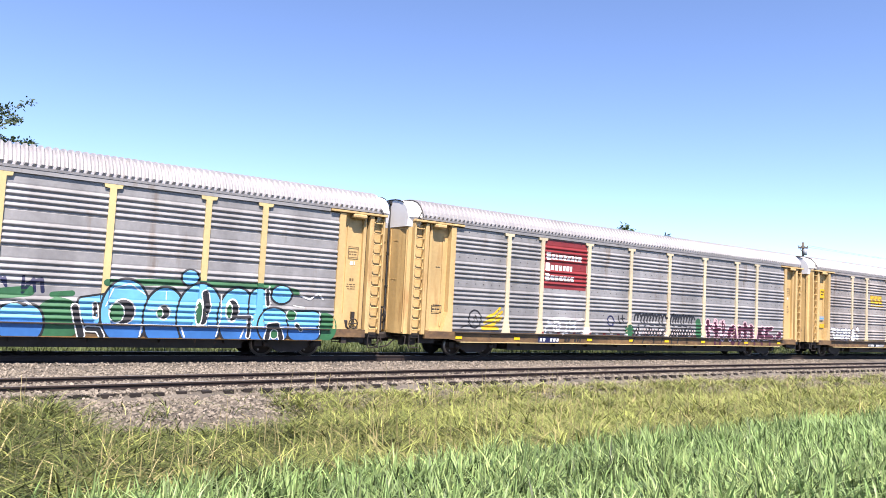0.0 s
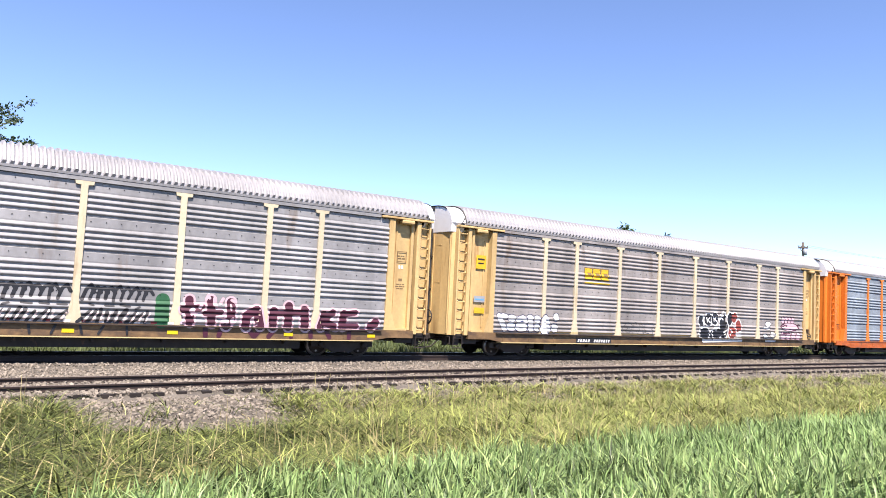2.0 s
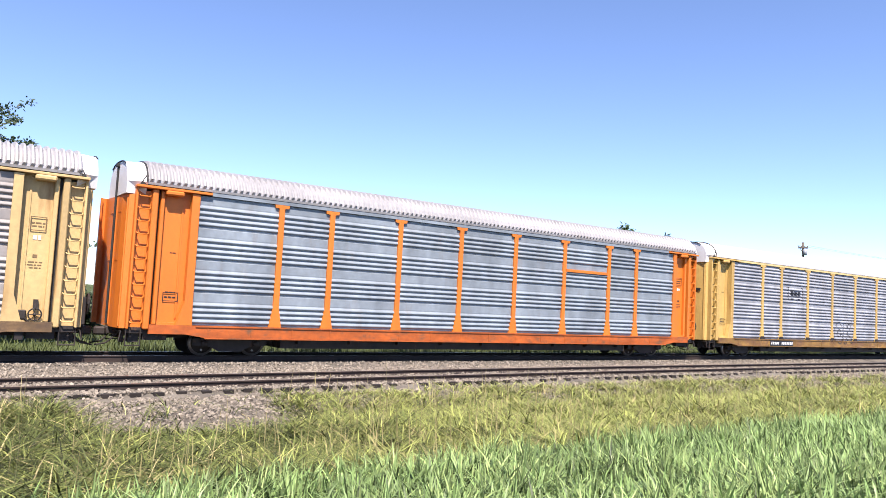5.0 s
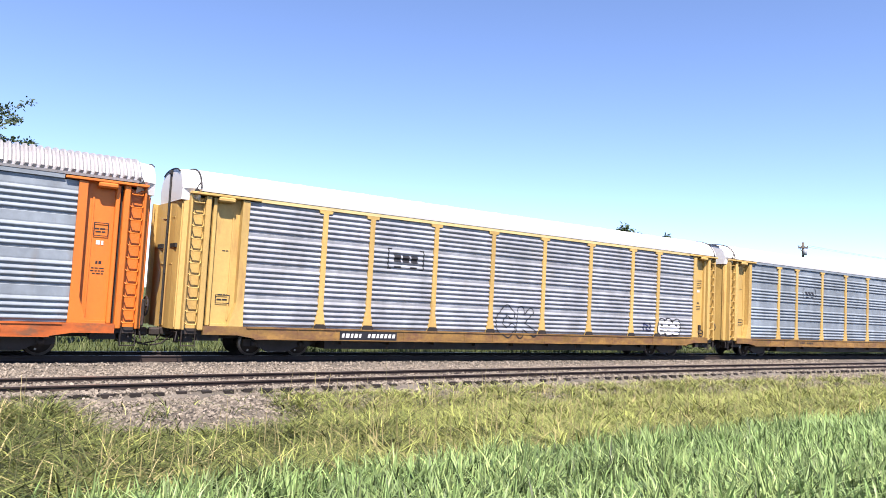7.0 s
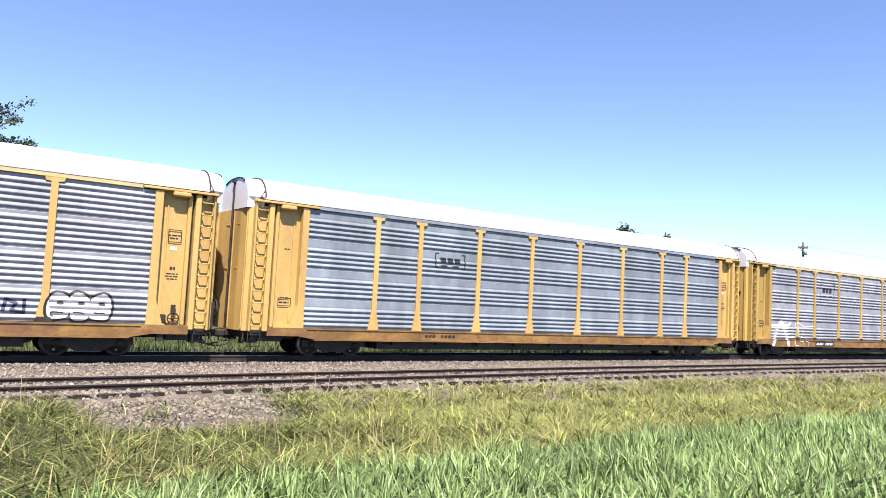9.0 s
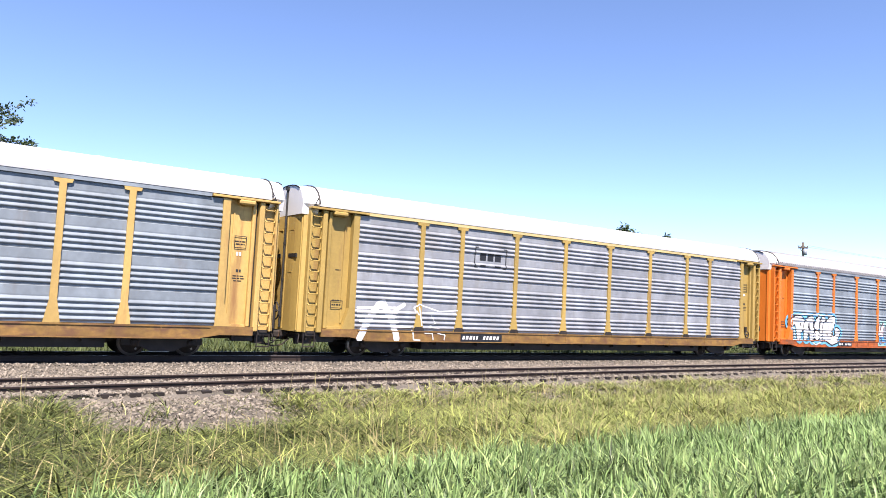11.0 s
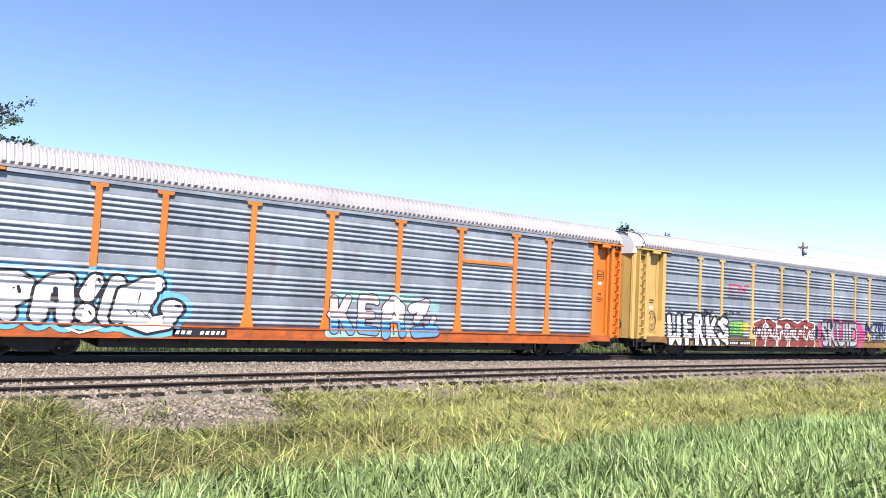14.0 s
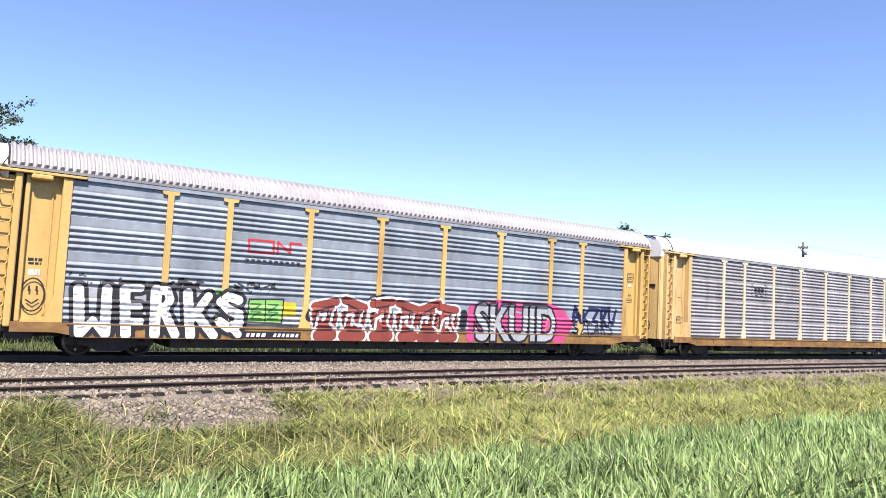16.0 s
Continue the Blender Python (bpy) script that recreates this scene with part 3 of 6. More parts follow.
def spread(shapes, grow, mat, cut=(), gap=0.0, cell=0.035):
    """The shapes widened by grow and run together, less the cut shapes widened by gap, as flat tiles."""
    xs, zs = [], []
    for sh in shapes:
        if sh[0] == "o":
            xs += [sh[1] - sh[3], sh[1] + sh[3]]
            zs += [sh[2] - sh[4], sh[2] + sh[4]]
        else:
            xs += [p[0] + k * sh[1] / 2 for p in sh[2:] for k in (-1, 1)]
            zs += [p[1] + k * sh[1] / 2 for p in sh[2:] for k in (-1, 1)]
    gx = np.arange(min(xs) - grow - 0.06, max(xs) + grow + 0.1, cell)
    gz = np.arange(max(0.6, min(zs) - grow - 0.06), max(zs) + grow + 0.1, cell)
    X, Z = np.meshgrid(gx, gz)
    f = field(shapes, X, Z) - grow
    if cut:
        f = np.maximum(f, -(field(cut, X, Z) - gap))
    out = []
    for j in range(len(gz) - 1):
        run = None
        for i in range(len(gx)):
            c = [] if i == len(gx) - 1 else [(gx[i], gz[j], f[j, i]), (gx[i + 1], gz[j], f[j, i + 1]), (gx[i + 1], gz[j + 1], f[j + 1, i + 1]), (gx[i], gz[j + 1], f[j + 1, i])]
            if c and all(v[2] <= 0 for v in c):
                run = gx[i] if run is None else run
                continue
            if run is not None:
                out.append((((run, gz[j]), (gx[i], gz[j]), (gx[i], gz[j + 1]), (run, gz[j + 1])), mat))
                run = None
            if c and any(v[2] <= 0 for v in c):
                poly = []
                for a, b in zip(c, c[1:] + c[:1]):
                    if a[2] <= 0:
                        poly.append((a[0], a[1]))
                    if (a[2] <= 0) != (b[2] <= 0):
                        u = a[2] / (a[2] - b[2])
                        poly.append((a[0] + u * (b[0] - a[0]), a[1] + u * (b[1] - a[1])))
                if len(poly) > 2:
                    out.append((tuple(poly), mat))
    return out


def letters(shapes, edge, line, fill):
    """Overlapping letters, each with its own outline where the next one covers it."""
    ink = spread([s for sh in shapes for s in sh], line, edge)
    body = []
    for k, sh in enumerate(shapes):
        nxt = [s for other in shapes[k + 1:k + 3] for s in other]
        body += spread(sh, 0.0, fill, nxt, line)
    return [ink, body]


STROKES = {"T": (((0, 1), (1, 1)), ((0.5, 1), (0.5, 0))), "O": (((0.5, 1), (0.1, 0.7), (0.1, 0.3), (0.5, 0), (0.9, 0.3), (0.9, 0.7), (0.5, 1)),), "S": (((0.9, 0.9), (0.3, 1), (0.1, 0.7), (0.8, 0.4), (0.7, 0.05), (0.1, 0.1)),),
           "H": (((0.1, 1), (0.1, 0)), ((0.9, 1), (0.85, 0)), ((0.1, 0.5), (0.9, 0.5))), "U": (((0.1, 1), (0.15, 0.2), (0.5, 0), (0.85, 0.2), (0.9, 1)),), "C": (((0.9, 0.85), (0.5, 1), (0.1, 0.6), (0.15, 0.2), (0.6, 0), (0.9, 0.2)),),
           "K": (((0.1, 1), (0.1, 0)), ((0.85, 1), (0.15, 0.45), (0.9, 0))), "I": (((0.5, 1), (0.45, 0)),), "E": (((0.9, 1), (0.15, 0.95), (0.1, 0.05), (0.9, 0)), ((0.1, 0.5), (0.7, 0.52))),
           "A": (((0, 0), (0.45, 1), (0.9, 0)), ((0.2, 0.35), (0.75, 0.35))), "R": (((0.1, 0), (0.1, 1), (0.8, 0.9), (0.75, 0.55), (0.15, 0.5), (0.9, 0)),), "Z": (((0.05, 1), (0.95, 0.95), (0.05, 0.05), (0.95, 0)),)}


def hand(text, x0, x1, z0, z1, w, seed=1, jit=0.06):
    """Hand-drawn letters of round strokes, one list of shapes for each."""
    rnd = random.Random(seed)
    step, out = (x1 - x0) / len(text), []
    for k, ch in enumerate(text):
        dz = rnd.uniform(-0.5, 0.5) * jit * (z1 - z0) * 2
        out.append([("s", w * rnd.uniform(0.85, 1.15)) + tuple((x0 + step * (k + 0.1 + 0.8 * px + rnd.uniform(-jit, jit)), z0 + dz + (z1 - z0) * (pz + rnd.uniform(-jit, jit))) for px, pz in line) for line in STROKES[ch]])
    return out


def rings(shapes, w, mat):
    """Thin outlines round hand-drawn letters."""
    return sum([spread(sh, w, mat, sh, 0.0) for sh in shapes], [])


def painted(name, kind, layers, parent, label):
    """Layers of flat shapes, first lowest, cut along the ribs and laid on the side of the car.
    A paint "upper|lower|z" changes at the height z."""
    mats = []
    bm = bmesh.new()
    for order, shapes in enumerate(layers):
        if not shapes:
            continue
        tmp, split = bmesh.new(), None
        lift, last = 0, 0
        for pts, mat in shapes:
            if last != mat or (len(pts) > 3 and not isinstance(pts, tuple)):
                lift += 1
            last = mat
            for m in mat.split("|")[:2]:
                if m not in mats:
                    mats.append(m)
            if "|" in mat:
                up, low, at = mat.split("|")
                split = (mats.index(up), mats.index(low), float(at))
            try:
                f = tmp.faces.new([tmp.verts.new((x, -0.00008 * lift, z)) for x, z in pts])
                f.material_index = mats.index(mat.split("|")[0])
            except ValueError:
                pass
        bmesh.ops.triangulate(tmp, faces=tmp.faces[:])
        zs = [v.co.z for v in tmp.verts]
        xs = [v.co.x for v in tmp.verts]
        cuts = [z for z, _ in PROFILES[kind]] + [Z_DECK - 0.003, Z_DECK + 0.003, 1.3, 1.62]
        for z in cuts + ([split[2]] if split else []):
            if min(zs) < z < max(zs):
                bmesh.ops.bisect_plane(tmp, geom=tmp.verts[:] + tmp.edges[:] + tmp.faces[:], plane_co=(0, 0, z), plane_no=(0, 0, 1))
        edges = []
        for p in POSTS:
            for s in (-1, 1):
                for w in (-0.25, -0.2, -0.155, -0.112, -0.100, 0.100, 0.112, 0.155, 0.2, 0.25):
                    edges.append(s * p + w)
        for e in edges + [-11.99, -11.97, 11.97, 11.99, -EDGE, EDGE]:
            if min(xs) < e < max(xs):
                bmesh.ops.bisect_plane(tmp, geom=tmp.verts[:] + tmp.edges[:] + tmp.faces[:], plane_co=(e, 0, 0), plane_no=(1, 0, 0))
        for v in tmp.verts:
            v.co.y -= depth_at(kind, v.co.x, v.co.z) + 0.004 + 0.0045 * order
        for f in tmp.faces:
            f.normal_update()
            if f.normal.y > 0:
                f.normal_flip()
            if split and f.material_index == split[0] and f.calc_center_median().z < split[2]:
                f.material_index = split[1]
        me = bpy.data.meshes.new("layer")
        tmp.to_mesh(me)
        tmp.free()
        bm.from_mesh(me)
        bpy.data.meshes.remove(me)
    return part(name, from_bm(name, bm, mats), parent, None, label)


def stencil(name, rows, x0, z0, dx, d, parent, mat="ink", seed=1, label=""):
    """Rows of short bars in place of small lettering."""
    rnd = random.Random(seed)
    bm = bmesh.new()
    for z, w, h in rows:
        x = x0 + dx * 0.5 - w / 2
        end = x + w
        while x < end - 0.02:
            b = min(rnd.uniform(0.05, 0.16), end - x)
            box(bm, x, x + b, -d - 0.004, -d + 0.004, z0 + z, z0 + z + h)
            x += b + 0.03
    return tagged(part(name, from_bm(name, bm, mat), parent, None, label), kind="stuff")


def frame_mark(x0, x1, z0, z1, d, parent, name="stencil_frame", mat="ink", w=0.022):
    bm = bmesh.new()
    for a, b, c, e in ((x0, x1, z0, z0 + w), (x0, x1, z1 - w, z1), (x0, x0 + w, z0 + w, z1 - w), (x1 - w, x1, z0 + w, z1 - w)):
        box(bm, a, b, -d - 0.004, -d + 0.004, c, e)
    return part(name, from_bm(name, bm, mat), parent)


TURN = pose(0, 0, 0, 0, 0, 180)


def autorack(n, paint, sheet_mat, kind, roof, label, foot=False, slots=False, rivets=False, brake=False):
    """One covered car carrier with all its parts; n is its place in the train."""
    col, sill = {"yellow": ("yellow", "sill_yellow"), "gold": ("gold", "sill_yellow"), "pale": ("pale_yellow", "sill_pale"), "cream": ("cream", "sill_pale"), "bleached": ("cream", "sill_yellow"), "orange": ("orange", "sill_orange")}[paint]
    ends = "mid_yellow" if paint in ("pale", "cream", "bleached") else col
    car = tagged(new("autorack_car"), label, "freight car", "cars of the freight train")
    car.empty_display_size = 0.5
    part("underframe", cached("chassis", chassis_mesh), car, None, "grimy dark iron underframe")
    part("roof", cached(("roof", roof), lambda: roof_mesh(roof)), car, None,
         {"ribbed": "ribbed galvanised roof sheet", "smooth": "smooth white painted roof"}[roof])
    spans, last = [], -EDGE
    for p in [-q for q in POSTS[::-1]] + list(POSTS) + [EDGE]:
        spans.append((last, p))
        last = p
    for turn in (None, TURN):
        base = turn or Matrix()
        part("side_sill", cached(("sill", sill), lambda: sill_mesh(sill)), car, base)
        edge = "sill_orange" if paint == "orange" else "pale_yellow" if paint == "cream" else "sill_yellow"
        part("sill_flange", cached(("flange", edge), lambda: flange_mesh(edge)), car, base)
        # added lip on pale and cream cars, only there to shade the sill
        if paint in ("pale", "cream"):
            part("rub_rail", cached("sill_shade", shadow_lip_mesh), car, base)
        rim = "pale_yellow" if foot else sheet_mat
        part("top_chord", cached(("chord", rim), lambda: chord_mesh(rim)), car, base)
        for a, b in spans:
            w = round(b - a, 2)
            at = base @ Matrix.Translation(((a + b) / 2, 0, 0))
            p = part("side_panel", cached(("panel", kind, w, sheet_mat), lambda: panel_mesh(kind, w, sheet_mat)), car, at)
            if rivets and turn is None:
                part("rivets", cached(("rivets", kind, w), lambda: bolts_mesh(kind, w)), p)["kind"] = "stuff"
        for q in POSTS:
            for s in (-1, 1):
                at = base @ Matrix.Translation((s * q, 0, 0))
                p = part("side_post", cached(("post", col), lambda: post_mesh(col)), car, at)
                if foot:
                    part("post_foot", cached("foot", foot_mesh), p, None, "dark worn foot plate")
        for s in (-1, 1):
            w, *_ = [part(pc, cached((pc, s, ends), lambda: end_bay(pc, s, ends)), car, base) for pc in ("end_wall", "edge_post", "ladder_post", "corner_wall")]
            part("top_plate", cached(("plate", s, ends), lambda: top_plate_mesh(s, ends)), w)
            part("slot", cached(("slot", s), lambda: slot_mesh(s)), w)
            ld = part("ladder", cached(("ladder", s, ends), lambda: ladder_mesh(s, ends)), car, base)
            for k in range(11):
                part("rung", cached(("rung", s, ends), lambda: rung_mesh(s, ends)), ld, pose(0, 0, 1.02 + k * 0.385))
            part("step", cached(("step", s), lambda: step_mesh(s)), w)
            part("end_gear", cached(("gear", s), lambda: gear_mesh(s)), car, base)
        if brake:
            part("hand_brake", cached("brake", brake_mesh), car, base)
    for s in (-1, 1):
        for q in (-1, 1):
            d = part("end_door", cached(("door", s, q, ends), lambda: door_mesh(s, q, ends)), car)
            if slots:
                x = 0.02 if q < 0 else -0.05
                part("door_slot", cached(("dslot", s, q), lambda: door_slot_mesh(s, q, 0.3, 0.95, x)), d)
        part("locking_bar", cached(("bar", s), lambda: rod_mesh(s)), d)
        part("door_edge", cached(("dedge", s, ends), lambda: door_edge_mesh(s, ends)), d)
        r = part("roof_end", cached(("cap", s), lambda: roof_end_mesh(s)), car, None, "white painted cap over the end doors")
        part("roof_hoop", cached(("hoop", s), lambda: hoop_mesh(s)), r)
        part("cap_lip", cached(("lip", s), lambda: cap_bar_mesh(s)), r)
        part("coupler", cached(("coupler", s), lambda: coupler_mesh(s)), car)
        b = part("bogie", cached("bogie", bogie_mesh), car, pose(s * 10.3, 0, 0), "dark iron two-axle bogie")
        for k in (-0.85, 0.85):
            WHEELS.append((part("wheelset", cached("wheelset", wheelset_mesh), b, pose(k, 0, 0.42)), k))
    part("brake_wheel", cached("bwheel", brake_wheel_mesh), car, None, "dark spoked hand brake wheel")
    CARS.append((car, n))
    return car


CARS, WHEELS = [], []


# ---------------------------------------------------------------- the ground
def ground_z(x, y):
    """Height of the land: a verge by the camera, a shallow ditch, the level of the line, fields beyond."""
    ys = (-900, -20, 3.5, 6.5, 9.0, 13.0, 14.0, 20.0, 27.5, 31.0, 60.0, 2500)
    zs = (0.1, 0.35, 0.40, 0.10, -0.18, -0.36, -0.60, -0.60, -0.60, -0.95, -1.1, -1.1)
    z = float(np.interp(y, ys, zs))
    if y < 13.5:
        z += 0.10 * noise.noise((x * 0.35, y * 0.35, 0.0)) + 0.03 * noise.noise((x * 1.6, y * 1.6, 3.0))
    return z


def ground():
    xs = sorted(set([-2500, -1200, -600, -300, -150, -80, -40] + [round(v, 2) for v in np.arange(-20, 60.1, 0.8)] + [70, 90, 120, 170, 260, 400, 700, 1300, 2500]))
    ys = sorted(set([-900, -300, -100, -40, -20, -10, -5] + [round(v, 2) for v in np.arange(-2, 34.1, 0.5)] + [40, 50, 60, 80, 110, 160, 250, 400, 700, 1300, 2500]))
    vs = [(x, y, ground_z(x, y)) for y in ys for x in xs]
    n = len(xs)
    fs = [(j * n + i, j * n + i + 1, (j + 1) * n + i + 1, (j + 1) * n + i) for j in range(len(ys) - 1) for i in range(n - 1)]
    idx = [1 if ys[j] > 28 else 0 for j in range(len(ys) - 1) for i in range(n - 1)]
    # the verge takes the earth darkened for shade between the blades
    tagged(new("ground", sheet("ground", ["earth", "field"], vs, fs, idx, True)), "dry grassy earth of a lineside verge, darkened as shade between blades", "ground", kind="structure")


def near_y(x):
    """Middle of the empty track, which bends gently towards the other one."""
    return 17.8 + 1.5 * math.tanh(x / 25.0)


def bed_z(y, yc):
    """Surface of the stone bed across a track with its middle at yc; the far track stands higher out of it."""
    d = abs(y - yc)
    if yc == TRACK_Y:
        return float(np.interp(d, (0, 1.5, 1.9, 3.4, 4.4), (-0.195, -0.2, -0.31, -0.4, -0.62)))
    return float(np.interp(d, (0, 1.1, 1.24, 1.32, 1.75, 3.4, 4.4), (-0.135, -0.145, -0.15, -0.275, -0.285, -0.37, -0.62)))


def stone_bed():
    xs = list(np.arange(-300, -12, 16.0)) + [round(v, 2) for v in np.arange(-12, 60, 0.5)] + list(np.arange(60, 340, 16.0))
    ys = [round(v, 2) for v in np.arange(13.0, 29.5, 0.3)]
    vs = []
    for y in ys:
        for x in xs:
            z = max(bed_z(y, near_y(x)), bed_z(y, TRACK_Y))
            if y > 28.4:
                z = -0.9
            if near_y(x) < y < 23.2:
                z = max(z, -0.31)
            vs.append((x, y, z + 0.022 * noise.noise((x * 2.1, y * 2.1, 7.0))))
    n = len(xs)
    fs = [(j * n + i, j * n + i + 1, (j + 1) * n + i + 1, (j + 1) * n + i) for j in range(len(ys) - 1) for i in range(n - 1)]
    tagged(new("track_bed", sheet("track_bed", "ballast", vs, fs)), "grey-pink crushed stone bed under both tracks", "track bed", kind="structure")
    # loose stones
    rnd = random.Random(5)
    cube = [(-1, -1, -1), (1, -1, -1), (1, 1, -1), (-1, 1, -1), (-0.7, -0.8, 1), (0.8, -0.6, 1), (0.6, 0.8, 1), (-0.8, 0.6, 1)]
    quads = [(0, 3, 2, 1), (4, 5, 6, 7), (0, 1, 5, 4), (1, 2, 6, 5), (2, 3, 7, 6), (3, 0, 4, 7)]
    vs, fs = [], []
    for k in range(60000):
        u = rnd.random()
        x = -0.6 + (rnd.random() ** 1.5) * 46.0
        side = near_y(x)
        y = side - rnd.uniform(1.15, 1.65) if u < 0.13 else rnd.uniform(13.4, side - 0.8) if u < 0.53 else side + rnd.uniform(-0.8, 0.8) if u < 0.66 else rnd.uniform(side + 0.8, 23.6)
        if x > y * 2.37:
            continue
        mid = near_y(x)
        z = max(bed_z(y, mid), bed_z(y, TRACK_Y), -0.31 if mid < y < 23.2 else -9)
        if mid - 1.6 < y < mid - 1.23 and abs((x + 4.0 + 0.26) % 0.52 - 0.26) < 0.135:
            continue
        r = rnd.uniform(0.015, 0.042)
        m = Euler((rnd.uniform(0, 6), rnd.uniform(0, 6), rnd.uniform(0, 6))).to_matrix()
        s = Vector((rnd.uniform(0.7, 1.2) * r, rnd.uniform(0.6, 1.1) * r, rnd.uniform(0.5, 0.9) * r))
        o = len(vs)
        for p in cube:
            q = m @ Vector((p[0] * s.x, p[1] * s.y, p[2] * s.z))
            vs.append((x + q.x, y + q.y, z + 0.012 + q.z))
        fs += [tuple(o + i for i in qd) for qd in quads]
    tagged(new("loose_stones", sheet("loose_stones", "stone", vs, fs)), "loose crushed stones of the track bed", "stones", kind="stuff")


def rail_mesh(tall, offset, middle):
    """One rail of the given height, offset from the middle line of its track."""
    k = tall / 0.125
    half = [(0.07, -0.125 * k), (0.07, -0.125 * k + 0.01), (0.012, -0.125 * k + 0.025), (0.009, -0.05), (0.036, -0.035), (0.037, -0.008), (0.028, 0.0)]
    out = half + [(-y, z) for y, z in half[::-1]]
    vs, fs, mi = [], [], []
    n = len(out)
    cuts = [-300, -150, -80, -50] + list(range(-30, 90, 3)) + [90, 110, 150, 220, 340]
    for x in cuts:
        vs += [(x, middle(x) + offset + y, z) for y, z in out]
    for j in range(len(cuts) - 1):
        for i in range(n):
            m = (i + 1) % n
            fs.append((j * n + i, j * n + m, (j + 1) * n + m, (j + 1) * n + i))
            mi.append(1 if i == 6 else 0)
    return sheet("rail", ["rail", "railhead"], vs, fs, mi)


def tracks():
    bm = bmesh.new()
    box(bm, -0.115, 0.115, -1.3, 1.3, -0.195, 0.0, 0, 0.012)
    tie = from_bm("sleeper", bm, "sleeper")
    bm = bmesh.new()
    box(bm, -0.09, 0.09, -0.16, 0.16, 0.0, 0.015)
    for sx in (-0.06, 0.06):
        for sy in (-0.09, 0.09):
            box(bm, sx - 0.012, sx + 0.012, sy - 0.014, sy + 0.014, 0.015, 0.037)
    plate = from_bm("tie_plate", bm, "rail")
    for near, label in ((True, "empty railway track with rusty rails on wooden sleepers"), (False, "railway track under the passing freight train")):
        middle = near_y if near else (lambda x: TRACK_Y)
        tall = 0.125 if near else 0.185
        tr = tagged(new("railway_track"), label, "railway track", kind="structure")
        for s in (-0.74, 0.74):
            part("rail", rail_mesh(tall, s, middle), tr)
        rnd = random.Random(17 if near else 24)
        count = 150 if near else 110
        for k in range(count):
            x = -4.0 + 0.52 * k
            turn = math.degrees(math.atan((middle(x + 0.5) - middle(x - 0.5))))
            ob = part("sleeper", tie, tr, pose(x + rnd.uniform(-0.03, 0.03), middle(x) + rnd.uniform(-0.06, 0.06), -tall - 0.002 + rnd.uniform(-0.012, 0.004), 0, 0, turn + rnd.uniform(-1.5, 1.5)))
            if near and k < 70:
                for s in (-0.74, 0.74):
                    part("tie_plate", plate, ob, pose(0, s, 0))
        # the rest of the sleepers, far along the line
        cube = [(p, q, r) for r in (-tall - 0.195, -tall - 0.005) for p, q in ((-1, -1), (1, -1), (1, 1), (-1, 1))]
        quads = [(0, 3, 2, 1), (4, 5, 6, 7), (0, 1, 5, 4), (1, 2, 6, 5), (2, 3, 7, 6), (3, 0, 4, 7)]
        vs, fs = [], []
        far = list(np.arange(-299, -4.3, 0.52)) + list(np.arange(-4.0 + 0.52 * count, 338, 0.52))
        for x in far:
            o = len(vs)
            vs += [(x + 0.115 * p[0], middle(x) + 1.3 * p[1], p[2]) for p in cube]
            fs += [tuple(o + i for i in q) for q in quads]
        rest = part("sleepers", sheet("sleepers", "sleeper", vs, fs), tr)
        rest["kind"] = "stuff"


# ---------------------------------------------------------------- grass and weeds
def blades(name, spots, mat, label):
    """Bent ribbons. spots: x, y, z, length, width, heading, lean, curl."""
    s = np.array(spots)
    n = len(s)
    steps = (0.0, 0.38, 0.72, 1.0)
    wid = (0.75, 1.0, 0.7, 0.06)
    hx, hy = np.cos(s[:, 5]), np.sin(s[:, 5])
    rng = np.random.RandomState(len(spots))
    side = s[:, 5] + np.pi / 2 + rng.uniform(-0.7, 0.7, n)
    px, py = np.cos(side), np.sin(side)
    cols = []
    for u, w in zip(steps, wid):
        out = s[:, 3] * (s[:, 6] * u + s[:, 7] * u * u)
        up = s[:, 3] * (u - 0.45 * s[:, 7] * u ** 2.2)
        cx, cy, cz = s[:, 0] + hx * out, s[:, 1] + hy * out, s[:, 2] + up
        h = s[:, 4] * w * 0.5
        cols += [np.stack([cx - px * h, cy - py * h, cz], 1), np.stack([cx + px * h, cy + py * h, cz], 1)]
    v = np.stack(cols, 1).reshape(-1, 3)
    base = (np.arange(n) * 8)[:, None]
    quads = np.concatenate([base + np.array([[2 * k, 2 * k + 1, 2 * k + 3, 2 * k + 2]]) for k in range(3)], 1).reshape(-1, 4)
    me = bpy.data.meshes.new(name)
    me.vertices.add(len(v))
    me.vertices.foreach_set("co", v.ravel())
    me.loops.add(quads.size)
    me.loops.foreach_set("vertex_index", quads.ravel())
    me.polygons.add(len(quads))
    me.polygons.foreach_set("loop_start", np.arange(0, quads.size, 4))
    me.polygons.foreach_set("use_smooth", [True] * len(quads))
    me.update(calc_edges=True)
    me.validate()
    me.materials.append(M[mat])
    return tagged(new(name, me), label, "grass", kind="stuff")


def edge_y(x):
    """Where the lush grass ends and the weeds begin."""
    return float(np.interp(x, (0, 4.2, 6.8, 10.9, 19.0, 40.0), (7.3, 7.35, 7.75, 8.05, 8.3, 8.6))) + 0.28 * noise.noise((x * 0.6, 2.0, 0.0))


def scatter(count, y0, y1, rnd, edge=None, keep_above=False, spread=2.25):
    out = []
    while len(out) < count:
        y = y0 + (y1 - y0) * rnd.random()
        x = rnd.uniform(0.04 * y - 0.5, spread * y + 0.6)
        if rnd.random() > 4.0 / (3.0 + 0.16 * x * x / max(y, 1)) + 0.12 or y < 5.7 - 0.447 * x:
            continue
        if edge and ((y > edge(x) + rnd.gauss(0, 0.2)) != keep_above):
            continue
        out.append((x, y))
    return out


